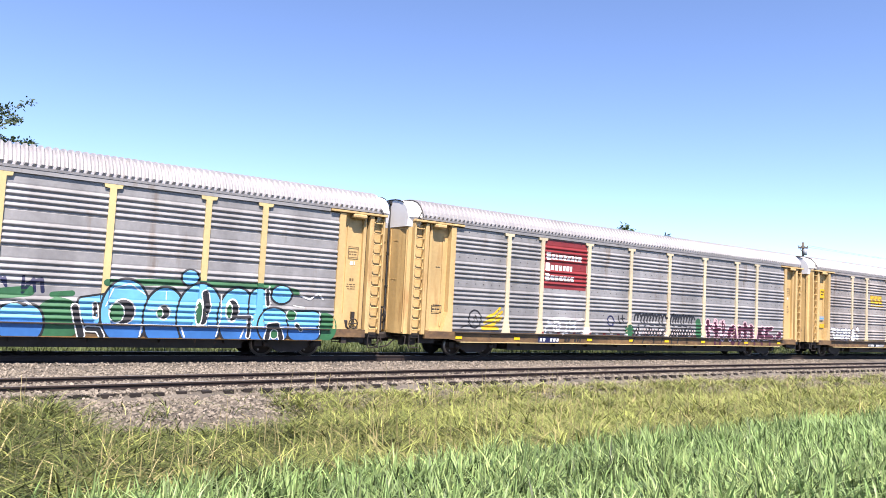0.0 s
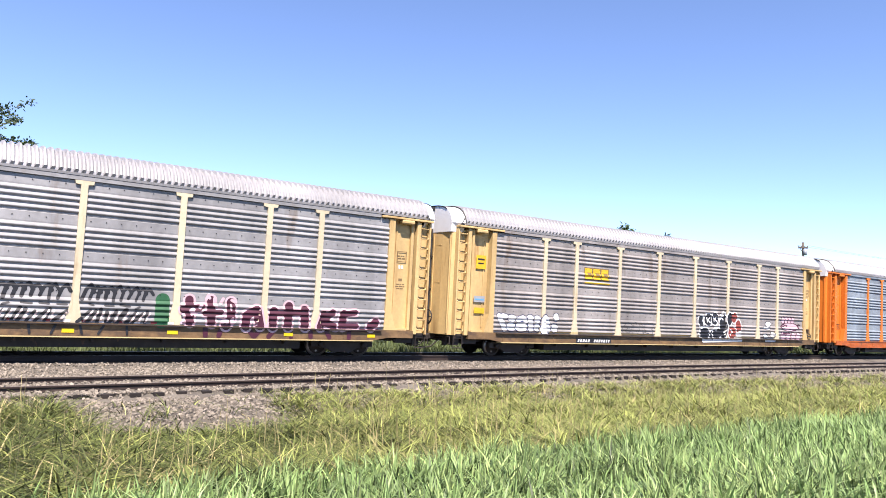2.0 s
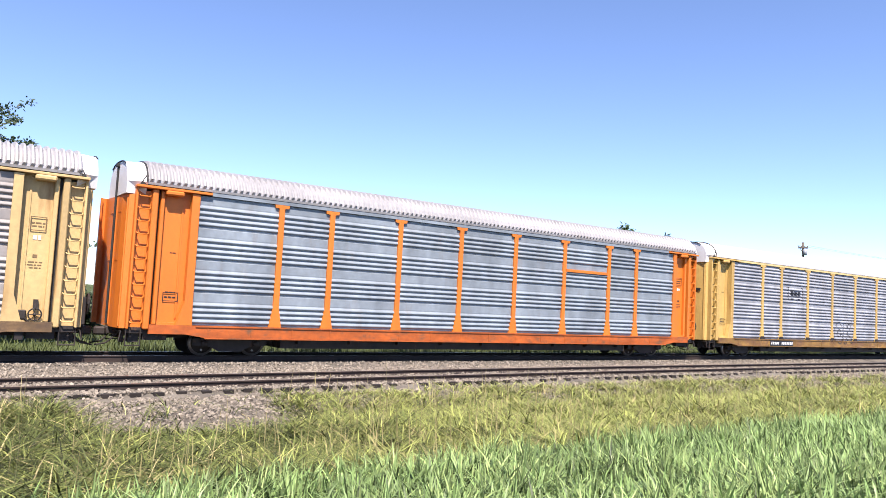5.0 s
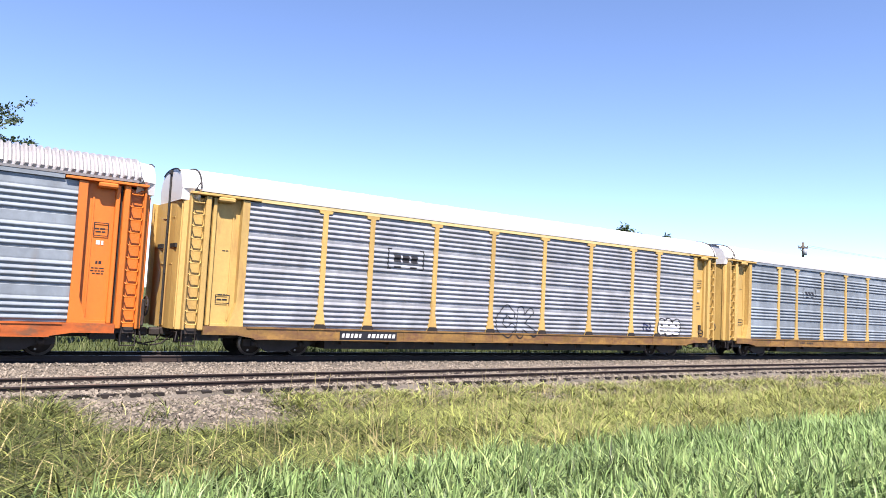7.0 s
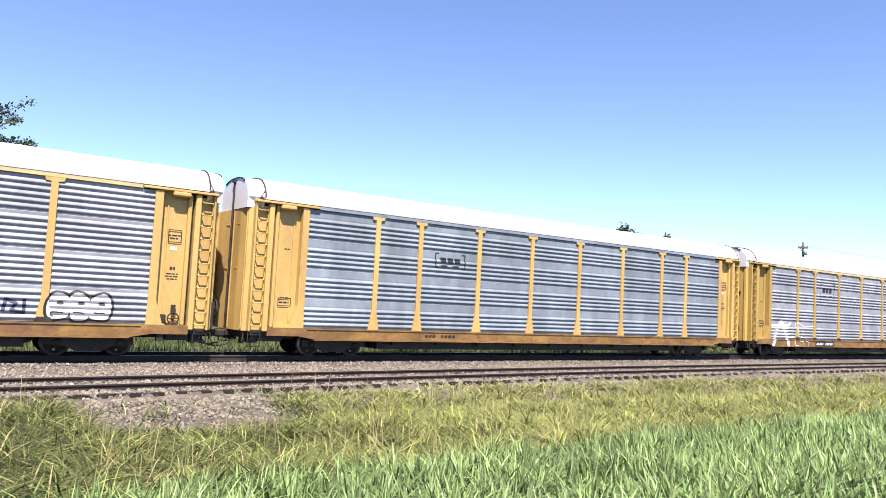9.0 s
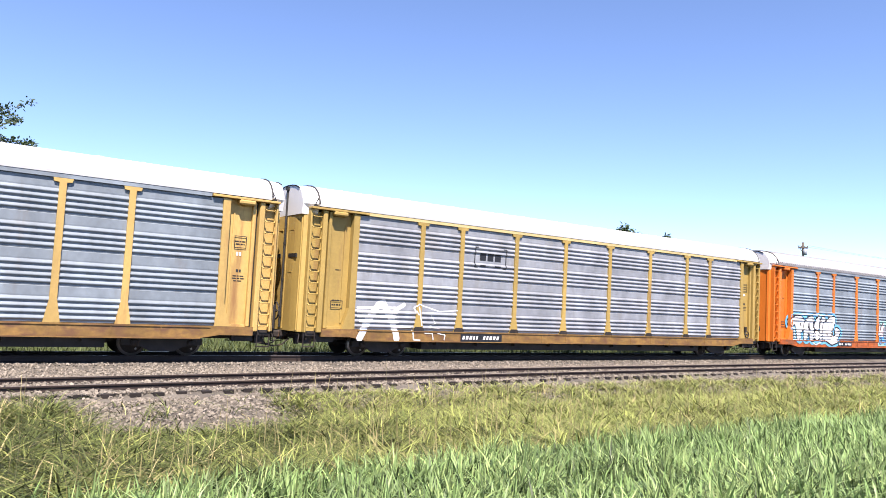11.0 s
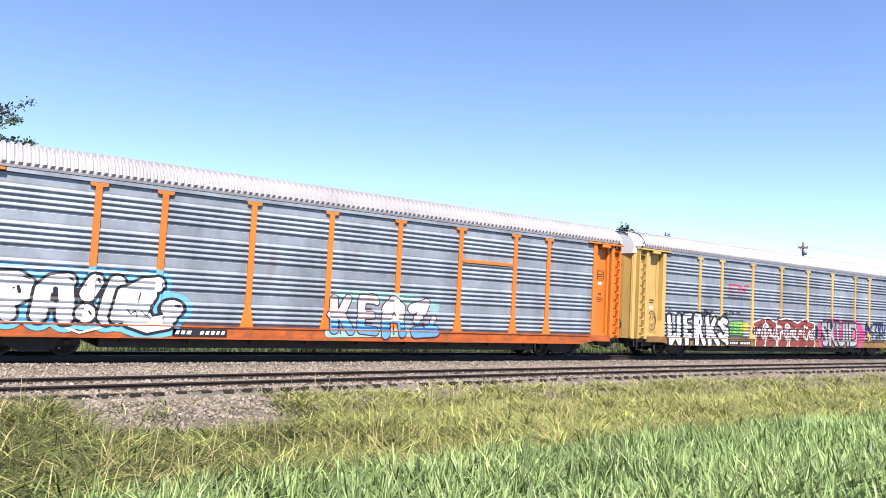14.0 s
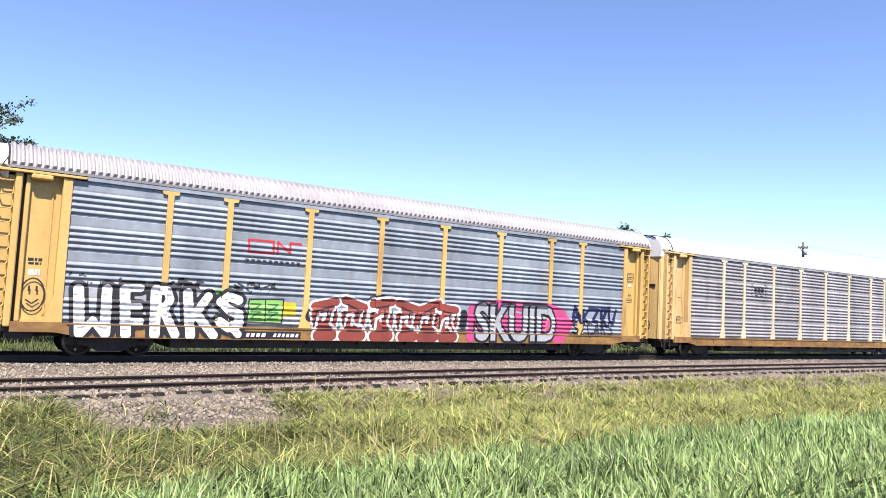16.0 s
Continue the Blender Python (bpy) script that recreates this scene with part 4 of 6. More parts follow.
def vegetation():
    rnd = random.Random(11)
    spots, pale = [], []
    for x0, y0 in scatter(8800, 2.2, 9.4, rnd, edge_y, False, 2.4):
        c = noise.noise((x0 * 0.9, y0 * 0.9, 1.0))
        tuft = noise.noise((x0 * 2.6, y0 * 2.6, 21.0))
        if tuft < -0.08 and rnd.random() < 0.6:
            continue
        tall, turn = rnd.uniform(0.75, 1.15) * (1 + 0.3 * c + 0.3 * tuft), rnd.gauss(0.5, 1.9)
        for _ in range(rnd.randint(5, 9)):
            x, y = x0 + rnd.gauss(0, 0.025), y0 + rnd.gauss(0, 0.025)
            (pale if rnd.random() < 0.2 + 0.3 * c else spots).append(
                (x, y, ground_z(x, y) - 0.03, rnd.uniform(0.18, 0.46) * tall, rnd.uniform(0.014, 0.031), rnd.gauss(turn, 0.9), rnd.uniform(0.0, 0.35), abs(rnd.gauss(0.5, 0.6))))
    blades("grass", spots, "grass_green", "lush green grass with long bent blades")
    blades("grass", pale, "grass_pale", "paler yellow-green blades among the lush grass")
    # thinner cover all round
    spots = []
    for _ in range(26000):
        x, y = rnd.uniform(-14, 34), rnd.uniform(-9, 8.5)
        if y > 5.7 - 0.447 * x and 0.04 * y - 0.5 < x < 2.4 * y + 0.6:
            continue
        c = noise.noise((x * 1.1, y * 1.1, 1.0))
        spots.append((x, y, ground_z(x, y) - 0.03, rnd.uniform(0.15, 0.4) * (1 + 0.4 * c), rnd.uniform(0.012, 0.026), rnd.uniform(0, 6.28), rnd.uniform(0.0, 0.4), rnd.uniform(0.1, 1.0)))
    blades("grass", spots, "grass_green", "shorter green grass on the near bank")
    spots, straw, olive = [], [], []
    for x0, y0 in scatter(21500, 6.2, 16.8, rnd, edge_y, True):
        bare = noise.noise((x0 * 0.55 + 4.0, y0 * 0.55, 9.0))
        if y0 > 12.6 + 0.09 * (6.0 - x0) + 0.8 * bare and 2.5 + 0.4 * bare < x0 < 6.6 + 0.5 * bare and rnd.random() < 0.95:
            continue
        if y0 > near_y(x0) - 1.7 + 0.5 * bare or (y0 > 14.8 and rnd.random() < 0.3 + bare):
            continue
        if (bare < -0.25 or noise.noise((x0 * 2.4, y0 * 2.4, 33.0)) < -0.16) and rnd.random() < 0.7:
            continue
        c = noise.noise((x0 * 0.8, y0 * 0.8, 5.0))
        tall = rnd.uniform(0.7, 1.2) * (1 + 0.7 * c) * (1.0 if y0 < 15 else 0.8) * (1.35 if x0 < 2.4 else 1.0)
        left = 0.92 if x0 < 4.5 else max(0.2, 0.92 - 0.15 * (x0 - 4.5))
        for _ in range(rnd.randint(4, 8)):
            x, y = x0 + rnd.gauss(0, 0.04), y0 + rnd.gauss(0, 0.04)
            z = max(ground_z(x, y), bed_z(y, near_y(x))) - 0.03
            sp = (x, y, z, rnd.uniform(0.18, 0.52) * tall, rnd.uniform(0.012, 0.025) * (1 + 0.01 * math.hypot(x, y)), rnd.uniform(0, 6.28), rnd.uniform(0.05, 0.6), rnd.uniform(0.5, 1.7))
            u = rnd.random()
            (straw if u < 0.06 else olive if u < 0.06 + left * 0.9 else spots).append(sp)
    # fans of longer stems from one root
    for x, y in scatter(1000, 7.0, 15.6, rnd, edge_y, True):
        if y > 12.0 and 2.2 < x < 6.8:
            continue
        z, n = max(ground_z(x, y), bed_z(y, near_y(x))) - 0.02, rnd.randint(6, 12)
        for _ in range(n):
            sp = (x + rnd.gauss(0, 0.03), y + rnd.gauss(0, 0.03), z, rnd.uniform(0.35, 0.65), rnd.uniform(0.012, 0.02), rnd.uniform(0, 6.28), rnd.uniform(0.1, 0.6), rnd.uniform(0.5, 1.5))
            (straw if n == 7 else olive if x < 4.5 and n % 3 else spots).append(sp)
    blades("weeds", spots, "grass_dry", "tall yellowing weeds in the ditch")
    blades("weeds", olive, "grass_olive", "matted dark olive weeds in the ditch")
    for x, y in scatter(600, 7.0, 16.2, rnd, edge_y, True):
        if y > 11.4 and 1.9 < x < 6.4:
            continue
        z = max(ground_z(x, y), bed_z(y, near_y(x)))
        straw.append((x, y, z, rnd.uniform(0.6, 1.0), rnd.uniform(0.007, 0.012), rnd.uniform(0, 6.28), rnd.uniform(0.0, 0.15), rnd.uniform(0.0, 0.15)))
    blades("dry_stalks", straw, "grass_straw", "dry straw-coloured stalks among the weeds")
    spots = []
    for _ in range(36000):
        y = 29.0 + 21 * rnd.random() ** 2.0
        x = rnd.uniform(-4, 2.4 * y)
        c = noise.noise((x * 0.3, y * 0.3, 15.0))
        tall = 1.5 if y < 33 else 1.0
        spots.append((x, y, ground_z(x, y) - 0.03, rnd.uniform(0.3, 0.62) * (1 + 0.4 * c) * tall, rnd.uniform(0.025, 0.055), rnd.uniform(0, 6.28), rnd.uniform(0.0, 0.3), rnd.uniform(0.1, 0.6)))
    blades("grass", spots, "field_grass", "green grass of the field beyond the line")


# ---------------------------------------------------------------- trees, pole and wires
def tree(name, at, height, spread, seed, leaf, levels, label, open_crown=0.5, leaf_n=9):
    """A tapered trunk, limbs that fork, and leaf clumps along the twigs."""
    rnd = random.Random(seed)
    bm = bmesh.new()
    tips = []

    def grow(p, d, ln, r, depth):
        q = p
        for k in range(3):
            dd = (d + Vector((rnd.gauss(0, 0.16), rnd.gauss(0, 0.16), rnd.gauss(0.03, 0.1)))).normalized()
            e = q + dd * ln / 3
            rod(bm, q, e, r * (1 - 0.22 * k), 6 if depth > 1 else 4, 0, r * (1 - 0.22 * (k + 1)))
            q, d = e, dd
            if depth < levels - 1:
                tips.append((Vector(q), d.copy()))
            if depth > 0:
                for _ in range(2 if depth > 1 else 1):
                    a = rnd.uniform(0, 6.283)
                    side = Vector((math.cos(a), math.sin(a), rnd.uniform(-0.1, 0.5)))
                    grow(q, (d * 0.5 + side * spread).normalized(), ln * rnd.uniform(0.5, 0.72), r * 0.45, depth - 1)
        tips.append((Vector(q), d.copy()))
    grow(Vector((0, 0, 0)), Vector((0, 0, 1)), height * 0.55, height * 0.022, levels)
    k = height / max(p.z for p, _ in tips)
    for v in bm.verts:
        v.co *= k
    tips = [(p * k, d) for p, d in tips]
    top = tagged(new(name), label, "tree")
    top.matrix_basis = pose(*at)
    part("trunk", from_bm("trunk", bm, "bark"), top, None, "grey-brown trunk and limbs")
    vs, fs = [], []
    for p, d in tips:
        for _ in range(leaf_n):
            c = p + Vector((rnd.gauss(0, 0.22), rnd.gauss(0, 0.22), rnd.gauss(0, 0.18))) * open_crown
            a = Vector((rnd.gauss(0, 1), rnd.gauss(0, 1), rnd.gauss(0, 0.7))).normalized()
            b = a.orthogonal().normalized()
            l = leaf * rnd.uniform(0.6, 1.3)
            o = len(vs)
            vs += [tuple(c), tuple(c + a * l * 0.5 + b * l * 0.3), tuple(c + a * l), tuple(c + a * l * 0.5 - b * l * 0.3)]
            fs.append((o, o + 1, o + 2, o + 3))
    part("crown", sheet("crown", "leaf", vs, fs), top, None, "dark green leaf clumps with gaps")
    return top


def utility_pole(x, y, top_z):
    pole = tagged(new("utility_pole"), "weathered wooden utility pole with one crossarm", "utility pole")
    z0 = ground_z(x, y)
    pole.matrix_basis = pose(x, y, z0, 0, 0, -58)
    h = top_z - z0
    bm = bmesh.new()
    rod(bm, (0, 0, -0.3), (0, 0, h), 0.19, 10, 0, 0.13)
    part("shaft", from_bm("shaft", bm, "pole"), pole)
    bm = bmesh.new()
    box(bm, -0.55, 0.55, -0.2, -0.05, h - 0.78, h - 0.56)
    rod(bm, (-0.4, -0.12, h - 0.7), (0, -0.12, h - 1.3), 0.03, 5)
    rod(bm, (0.4, -0.12, h - 0.7), (0, -0.12, h - 1.3), 0.03, 5)
    part("crossarm", from_bm("crossarm", bm, "pole"), pole)
    for s in (-0.48, -0.2, 0.2, 0.48):
        bm = bmesh.new()
        rod(bm, (s, -0.11, h - 0.58), (s, -0.11, h - 0.36), 0.06, 8, 0, 0.035)
        part("insulator", from_bm("insulator", bm, "grey"), pole)
    bm = bmesh.new()
    rod(bm, (0.2, -0.3, h - 1.6), (0.2, -0.3, h - 0.9), 0.22, 10)
    part("transformer", from_bm("transformer", bm, "grey"), pole)
    return Vector((x, y, top_z))


def wire(a, b, sag, label):
    cu = bpy.data.curves.new("wire", "CURVE")
    cu.dimensions, cu.bevel_depth, cu.bevel_resolution = "3D", 0.009, 1
    sp = cu.splines.new("POLY")
    sp.points.add(14)
    for k in range(15):
        u = k / 14
        p = Vector(a).lerp(Vector(b), u)
        sp.points[k].co = (p.x, p.y, p.z - sag * 4 * u * (1 - u), 1)
    cu.materials.append(M["black"])
    tagged(new("wire", cu), label, "wire")


def surroundings():
    tree("tree", (-1.2, 46.0, -1.1), 12.5, 1.3, 4, 0.22, 4, "open-crowned dark green tree beyond the track", 0.55, 10)
    tree("tree", (74.2, 61.4, -1.1), 13.75, 0.6, 9, 0.6, 3, "small dark tree top beyond the train", 1.5, 70)
    tree("tree", (75.4, 63.1, -1.1), 12.6, 0.8, 12, 0.55, 3, "small dark tree top beyond the train", 1.1, 45)
    tree("shrub", (2.6, 43.0, -1.05), 4.2, 1.1, 21, 0.22, 3, "ragged dark green shrub beyond the track", 0.9, 14)
    tree("shrub", (5.2, 43.4, -1.05), 4.8, 0.9, 22, 0.22, 3, "ragged dark green shrub beyond the track", 0.9, 12)
    tree("shrub", (7.4, 45.0, -1.1), 2.6, 1.1, 24, 0.2, 3, "low ragged green shrub beyond the track", 0.8, 10)
    p = utility_pole(88.0, 48.5, 11.7)
    for s in (-0.8, 0.75):
        wire((88.0 + s * 0.4, 48.5 - s * 0.65, 11.3), (170.0, 35.0 + s, 12.5), 1.2, "thin dark overhead wire")


ground()
surroundings()


def number_board(car, x0, x1, z0, z1, board, mark, seed, kind="banded"):
    """The car's mark and number on the sill, as plain bars."""
    rnd = random.Random(seed)
    lay, x = [], x0 + 0.08
    h = (z1 - z0)
    while x < x1 - 0.12:
        if abs(x - (x0 + (x1 - x0) * 0.42)) < 0.1:
            x += 0.22
            continue
        w = rnd.uniform(0.08, 0.14)
        lay += quad(x, x + w, z0 + h * 0.28, z1 - h * 0.25, mark, 0.03)
        x += w + 0.06
    painted("number_board", kind, [quad(x0, x1, z0, z1, board) if board else [], lay], car, "dark number board with pale bars" if board else "")


def bars_logo(car, kind, x0, x1, z0, z1, fill, edge, n, label, under=None):
    """An emblem of n broad bars between brackets or over a rule."""
    w = (x1 - x0) / n
    a, b, c = [], [], []
    for k in range(n):
        xa, xb = x0 + k * w + 0.04 * w, x0 + (k + 1) * w - 0.12 * w
        if edge:
            a += quad(xa - 0.04, xb + 0.05, z0 - 0.05, z1 + 0.04, edge)
        b += quad(xa, xb, z0, z1, fill)
        c += quad(xa + 0.3 * (xb - xa), xb - 0.1 * (xb - xa), z0 + 0.36 * (z1 - z0), z0 + 0.6 * (z1 - z0), edge or "grey")
    if under:
        b += quad(x0 - 0.02, x1 + 0.02, z0 - 0.22, z0 - 0.14, under)
    painted("emblem", kind, [a, b, c], car, label)


def bracket_logo(car, kind, x0, x1, z0, z1, label):
    w, h = x1 - x0, z1 - z0
    lay = []
    for xa, s in ((x0, 1), (x1, -1)):
        lay += stroke([(xa + s * 0.14, z1), (xa, z1), (xa, z0), (xa + s * 0.14, z0)], 0.05, "ink")
    fill = []
    for k in range(3):
        xa = x0 + w * (0.16 + 0.24 * k)
        fill += quad(xa, xa + w * 0.19, z0 + 0.34 * h, z0 + 0.72 * h, "ink")
    dot = quad(x0 + 0.25, x0 + 0.55, z0 + 0.02, z0 + 0.1, "ink") + quad(x1 - 0.6, x1 - 0.3, z0 + 0.02, z0 + 0.1, "ink")
    painted("emblem", kind, [lay + fill + dot], car, label)


def data_marks(car, seed, pale=False, left=True):
    """Small data stencils on the end walls, as bars in frames."""
    rnd = random.Random(seed)
    mk = "faded" if pale else "ink"
    frame_mark(12.25, 12.66, 3.55, 3.95, 1.335, car, mat=mk)
    stencil("data_stencil", [(0.0, 0.3, 0.03), (0.08, 0.4, 0.03), (0.16, 0.36, 0.03), (0.3, 0.16, 0.09)], 12.25, 2.35 + rnd.uniform(0, 0.3), 0.42, 1.305, car, mk, seed)
    stencil("data_stencil", [(0.0, 0.3, 0.04), (0.09, 0.34, 0.04)], 12.25, 3.66, 0.42, 1.305, car, mk, seed + 1)
    stencil("data_plate", [(0.0, 0.2, 0.12)], 12.3, 3.3, 0.3, 1.31, car, "white", seed + 3)
    if not left:
        return
    frame_mark(-12.62, -12.15, 1.72, 2.0, 1.335, car)
    stencil("data_stencil", [(0.0, 0.34, 0.05), (0.16, 0.3, 0.04), (0.9 + rnd.uniform(0, 1), 0.2, 0.03)], -12.6, 1.82, 0.42, 1.305, car, "ink", seed + 2)


def tape(car, xs, kind="banded"):
    lay = []
    for x in xs:
        lay += quad(x - 0.16, x + 0.16, 0.72, 0.84, "marker")
    painted("reflective_tape", kind, [lay], car, "yellow reflective tape on the sill")


# ---- first car: blue bubble lettering along its foot
a = autorack(0, "pale", "zinc_dull", "banded", "ribbed", "grey ribbed autorack with pale yellow posts and blue graffiti", brake=True)
haze = [("o", 3.1, 1.1, 0.62, 0.6), ("s", 0.3, (1.6, 1.75), (2.3, 1.85)), ("o", 11.4, 1.05, 0.45, 0.5), ("s", 0.2, (4.3, 2.2), (6.0, 2.3), (9.6, 2.35), (10.3, 2.2)), ("s", 0.16, (2.9, 1.78), (3.4, 1.84))]
bubbles = [[("o", 1.98, 1.0, 0.4, 0.5), ("o", 2.36, 0.95, 0.35, 0.5)], [("s", 0.4, (3.8, 1.45), (3.95, 1.1)), ("s", 0.24, (3.7, 1.6), (4.3, 1.72))], [("o", 4.86, 1.36, 0.67, 0.94)], [("o", 6.0, 1.22, 0.6, 0.9), ("o", 6.0, 0.9, 0.55, 0.5)], [("o", 6.7, 2.48, 0.24, 0.23)],
           [("o", 7.08, 1.3, 0.70, 1.0)], [("o", 8.26, 1.3, 0.6, 0.92), ("s", 0.5, (8.2, 0.85), (8.7, 0.9))], [("o", 9.76, 2.1, 0.34, 0.28)], [("s", 0.6, (8.98, 1.95), (8.95, 1.3), (9.0, 0.8))],
           [("o", 9.53, 1.05, 0.55, 0.58), ("s", 0.5, (9.4, 0.8), (9.75, 0.8))], [("s", 0.55, (10.3, 1.25), (10.95, 1.3)), ("s", 0.5, (10.3, 0.85), (10.95, 0.85))]]
outline, body = letters(bubbles, "ink", 0.06, "sky_blue|deep_blue|1.02")
glint = spread([("s", 0.035, (4.3, 1.5), (4.5, 2.05), (4.95, 2.2), (5.4, 1.9)), ("s", 0.03, (6.0, 2.05), (6.02, 1.75)), ("s", 0.035, (4.2, 0.98), (11.1, 1.03)), ("s", 0.05, (5.5, 1.45), (6.2, 1.4)), ("s", 0.05, (5.35, 1.0), (5.3, 0.64)),
                ("s", 0.05, (6.5, 0.95), (6.62, 0.64)), ("s", 0.04, (7.72, 2.0), (7.75, 1.3), (7.6, 0.66)), ("s", 0.05, (8.5, 0.9), (8.4, 0.64)), ("s", 0.04, (10.2, 1.75), (10.6, 1.7)), ("s", 0.04, (11.2, 1.6), (11.2, 0.8)),
                ("s", 0.05, (9.3, 2.35), (9.2, 1.95), (9.4, 1.8)), ("s", 0.06, (10.45, 2.1), (10.8, 1.98), (11.1, 2.2), (11.3, 2.0))], 0.0, "white")
eyes = [("o", 4.8, 1.36, 0.32, 0.36), ("o", 5.97, 1.38, 0.16, 0.2), ("s", 0.22, (7.2, 2.0), (7.28, 1.6), (7.15, 1.15)), ("o", 8.1, 1.51, 0.2, 0.33), ("s", 0.17, (3.5, 1.45), (3.58, 1.1), (3.7, 0.66)), ("s", 0.12, (3.85, 0.84), (4.15, 0.83), (4.25, 0.64)),
        ("s", 0.16, (9.3, 0.66), (9.4, 1.05), (9.65, 1.08), (9.8, 0.66)), ("s", 0.1, (4.02, 1.55), (4.06, 1.2)), ("s", 0.11, (9.25, 2.2), (9.3, 1.75)), ("s", 0.1, (8.3, 1.3), (8.7, 1.32), (8.65, 0.7)), ("s", 0.1, (10.35, 1.1), (10.5, 0.95))]
pupils = [("o", 4.62, 1.32, 0.2, 0.27), ("o", 5.85, 1.35, 0.08, 0.12), ("o", 7.02, 1.4, 0.09, 0.34), ("o", 8.0, 1.48, 0.08, 0.22), ("o", 9.54, 0.78, 0.12, 0.14), ("o", 10.14, 1.42, 0.17, 0.17)]
painted("graffiti", "banded", [spread(haze, 0.0, "green"), outline, body, glint + spread(eyes, 0.035, "white"), spread(eyes, 0.0, "ink"), spread(pupils, 0.03, "white"), spread(pupils, 0.0, "green")],
        a, "pale and deep blue bubble letters with dark outlines")
painted("graffiti", "banded", [spread([("s", 0.08, (2.15, 2.25), (2.15, 1.8), (2.4, 2.2), (2.45, 1.85)), ("s", 0.1, (2.25, 2.05), (2.6, 2.2), (2.65, 1.85)), ("s", 0.07, (1.6, 2.2), (1.75, 1.95), (1.7, 2.2))], 0.0, "navy") + spread([("o", 2.0, 1.1, 0.24, 0.25), ("o", 2.5, 1.05, 0.12, 0.12)], 0.0, "navy"),
                               spread([("s", 0.07, (1.7, 1.5), (2.2, 1.6), (2.5, 1.35), (1.9, 1.3)), ("s", 0.06, (1.75, 0.85), (2.1, 0.75), (2.3, 0.95))], 0.0, "white") + spread([("o", 2.0, 1.0, 0.15, 0.1)], 0.0, "maroon")],
        a, "small dark and white sprayed tags")
data_marks(a, 3, True)

# ---- second car: red panel with three pale lines
b = autorack(1, "cream", "zinc_dull", "banded", "ribbed", "grey ribbed autorack with cream posts and a red panel", rivets=True)
text = []
for x0, x1, z in ((-6.86, -4.66, 4.22), (-6.88, -5.28, 3.76), (-6.9, -5.18, 3.3)):
    rnd = random.Random(int(z * 100))
    x, first = x0, True
    while x < x1 - 0.1:
        w = 0.25 if first else rnd.uniform(0.14, 0.22)
        text += quad(x, min(x + w, x1), z - 0.04 * first, z + (0.30 if first else 0.22), "white")
        x += w + 0.055
        first = False
painted("red_panel", "banded", [quad(-6.98, -4.38, 2.95, 5.07, "red"), text], b, "red painted panel with three rows of white bars")
tag = [("s", 0.08, (-5.3, 1.68), (-5.99, 1.68), (-6.59, 1.62), (-6.62, 1.44), (-6.37, 1.42)), ("s", 0.08, (-6.37, 1.41), (-6.75, 1.28), (-6.75, 0.99)), ("s", 0.08, (-6.3, 1.32), (-6.23, 1.53), (-5.97, 1.52), (-5.87, 1.33), (-5.99, 1.12), (-6.2, 1.11), (-6.3, 1.32)),
       ("s", 0.07, (-5.97, 1.44), (-6.2, 1.35), (-6.02, 1.17)), ("s", 0.07, (-5.63, 1.5), (-5.49, 1.48), (-5.51, 1.13), (-5.78, 0.96)), ("s", 0.08, (-5.3, 1.68), (-5.29, 1.46), (-4.99, 1.53), (-5.03, 1.36), (-5.32, 1.3), (-5.21, 1.09), (-4.91, 1.07), (-4.98, 1.34)), ("s", 0.07, (-4.95, 1.58), (-4.5, 1.69)), ("s", 0.08, (-4.86, 1.15), (-4.46, 1.24))]
painted("graffiti", "banded", [spread(tag, 0.0, "white"), spread([("o", -4.3, 1.18, 0.24, 0.17), ("s", 0.09, (-4.2, 1.3), (-3.98, 1.1))], 0.0, "blush")], b, "thin white outline letters over a pale blot")
dash = []
for k in range(24):
    dash += quad(-7.0 + 0.48 * k, -6.82 + 0.48 * k, 1.02, 1.09, "white" if k % 2 else "red")
painted("reflective_strip", "banded", [dash], b, "red and white reflective strip")
rnd = random.Random(44)
ring = [("o", -2.68, 1.66, 0.24, 0.26)]
painted("graffiti", "banded", [spread(ring, 0.0, "navy", ring, -0.07) + spread([("s", 0.06, (-2.8, 1.3), (-2.6, 1.0)), ("s", 0.07, (-2.15, 1.9), (-2.1, 1.6), (-1.95, 1.55)), ("s", 0.07, (-1.88, 1.95), (-1.85, 1.65)), ("s", 0.05, (-2.0, 1.78), (-1.7, 1.8))], 0.0, "ink")], b, "small dark ring and strokes")
wild, bright = [], []
for a0, a1 in ((-1.05, 1.2), (1.6, 3.5)):
    n = int((a1 - a0) / 0.21)
    for k in range(n):
        x = a0 + (a1 - a0) * k / n
        lean = rnd.uniform(0.05, 0.3)
        wild += [("s", rnd.uniform(0.07, 0.11), (x, 1.7 + rnd.uniform(-0.05, 0.05)), (x + lean * 0.4, 1.98), (x + 0.12 + lean * 0.4, 2.06 + rnd.uniform(-0.03, 0.06)), (x + 0.24 + lean * 0.3, 1.9)), ("s", rnd.uniform(0.08, 0.14), (x + rnd.uniform(-0.1, 0.1), 1.03), (x + lean, 1.36 + rnd.uniform(-0.06, 0.06)))]
        bright.append(("s", 0.05, (x + 0.1, 1.06), (x + 0.12 + lean * 0.7, 1.34)))
        if k % 2:
            wild.append(("s", 0.06, (x, 1.5 + rnd.uniform(-0.06, 0.06)), (x + rnd.uniform(0.1, 0.35), 1.52)))
        if k % 3 == 0:
            wild.append(("s", 0.07, (x, 0.94), (x + rnd.uniform(-0.15, 0.1), 0.7)))
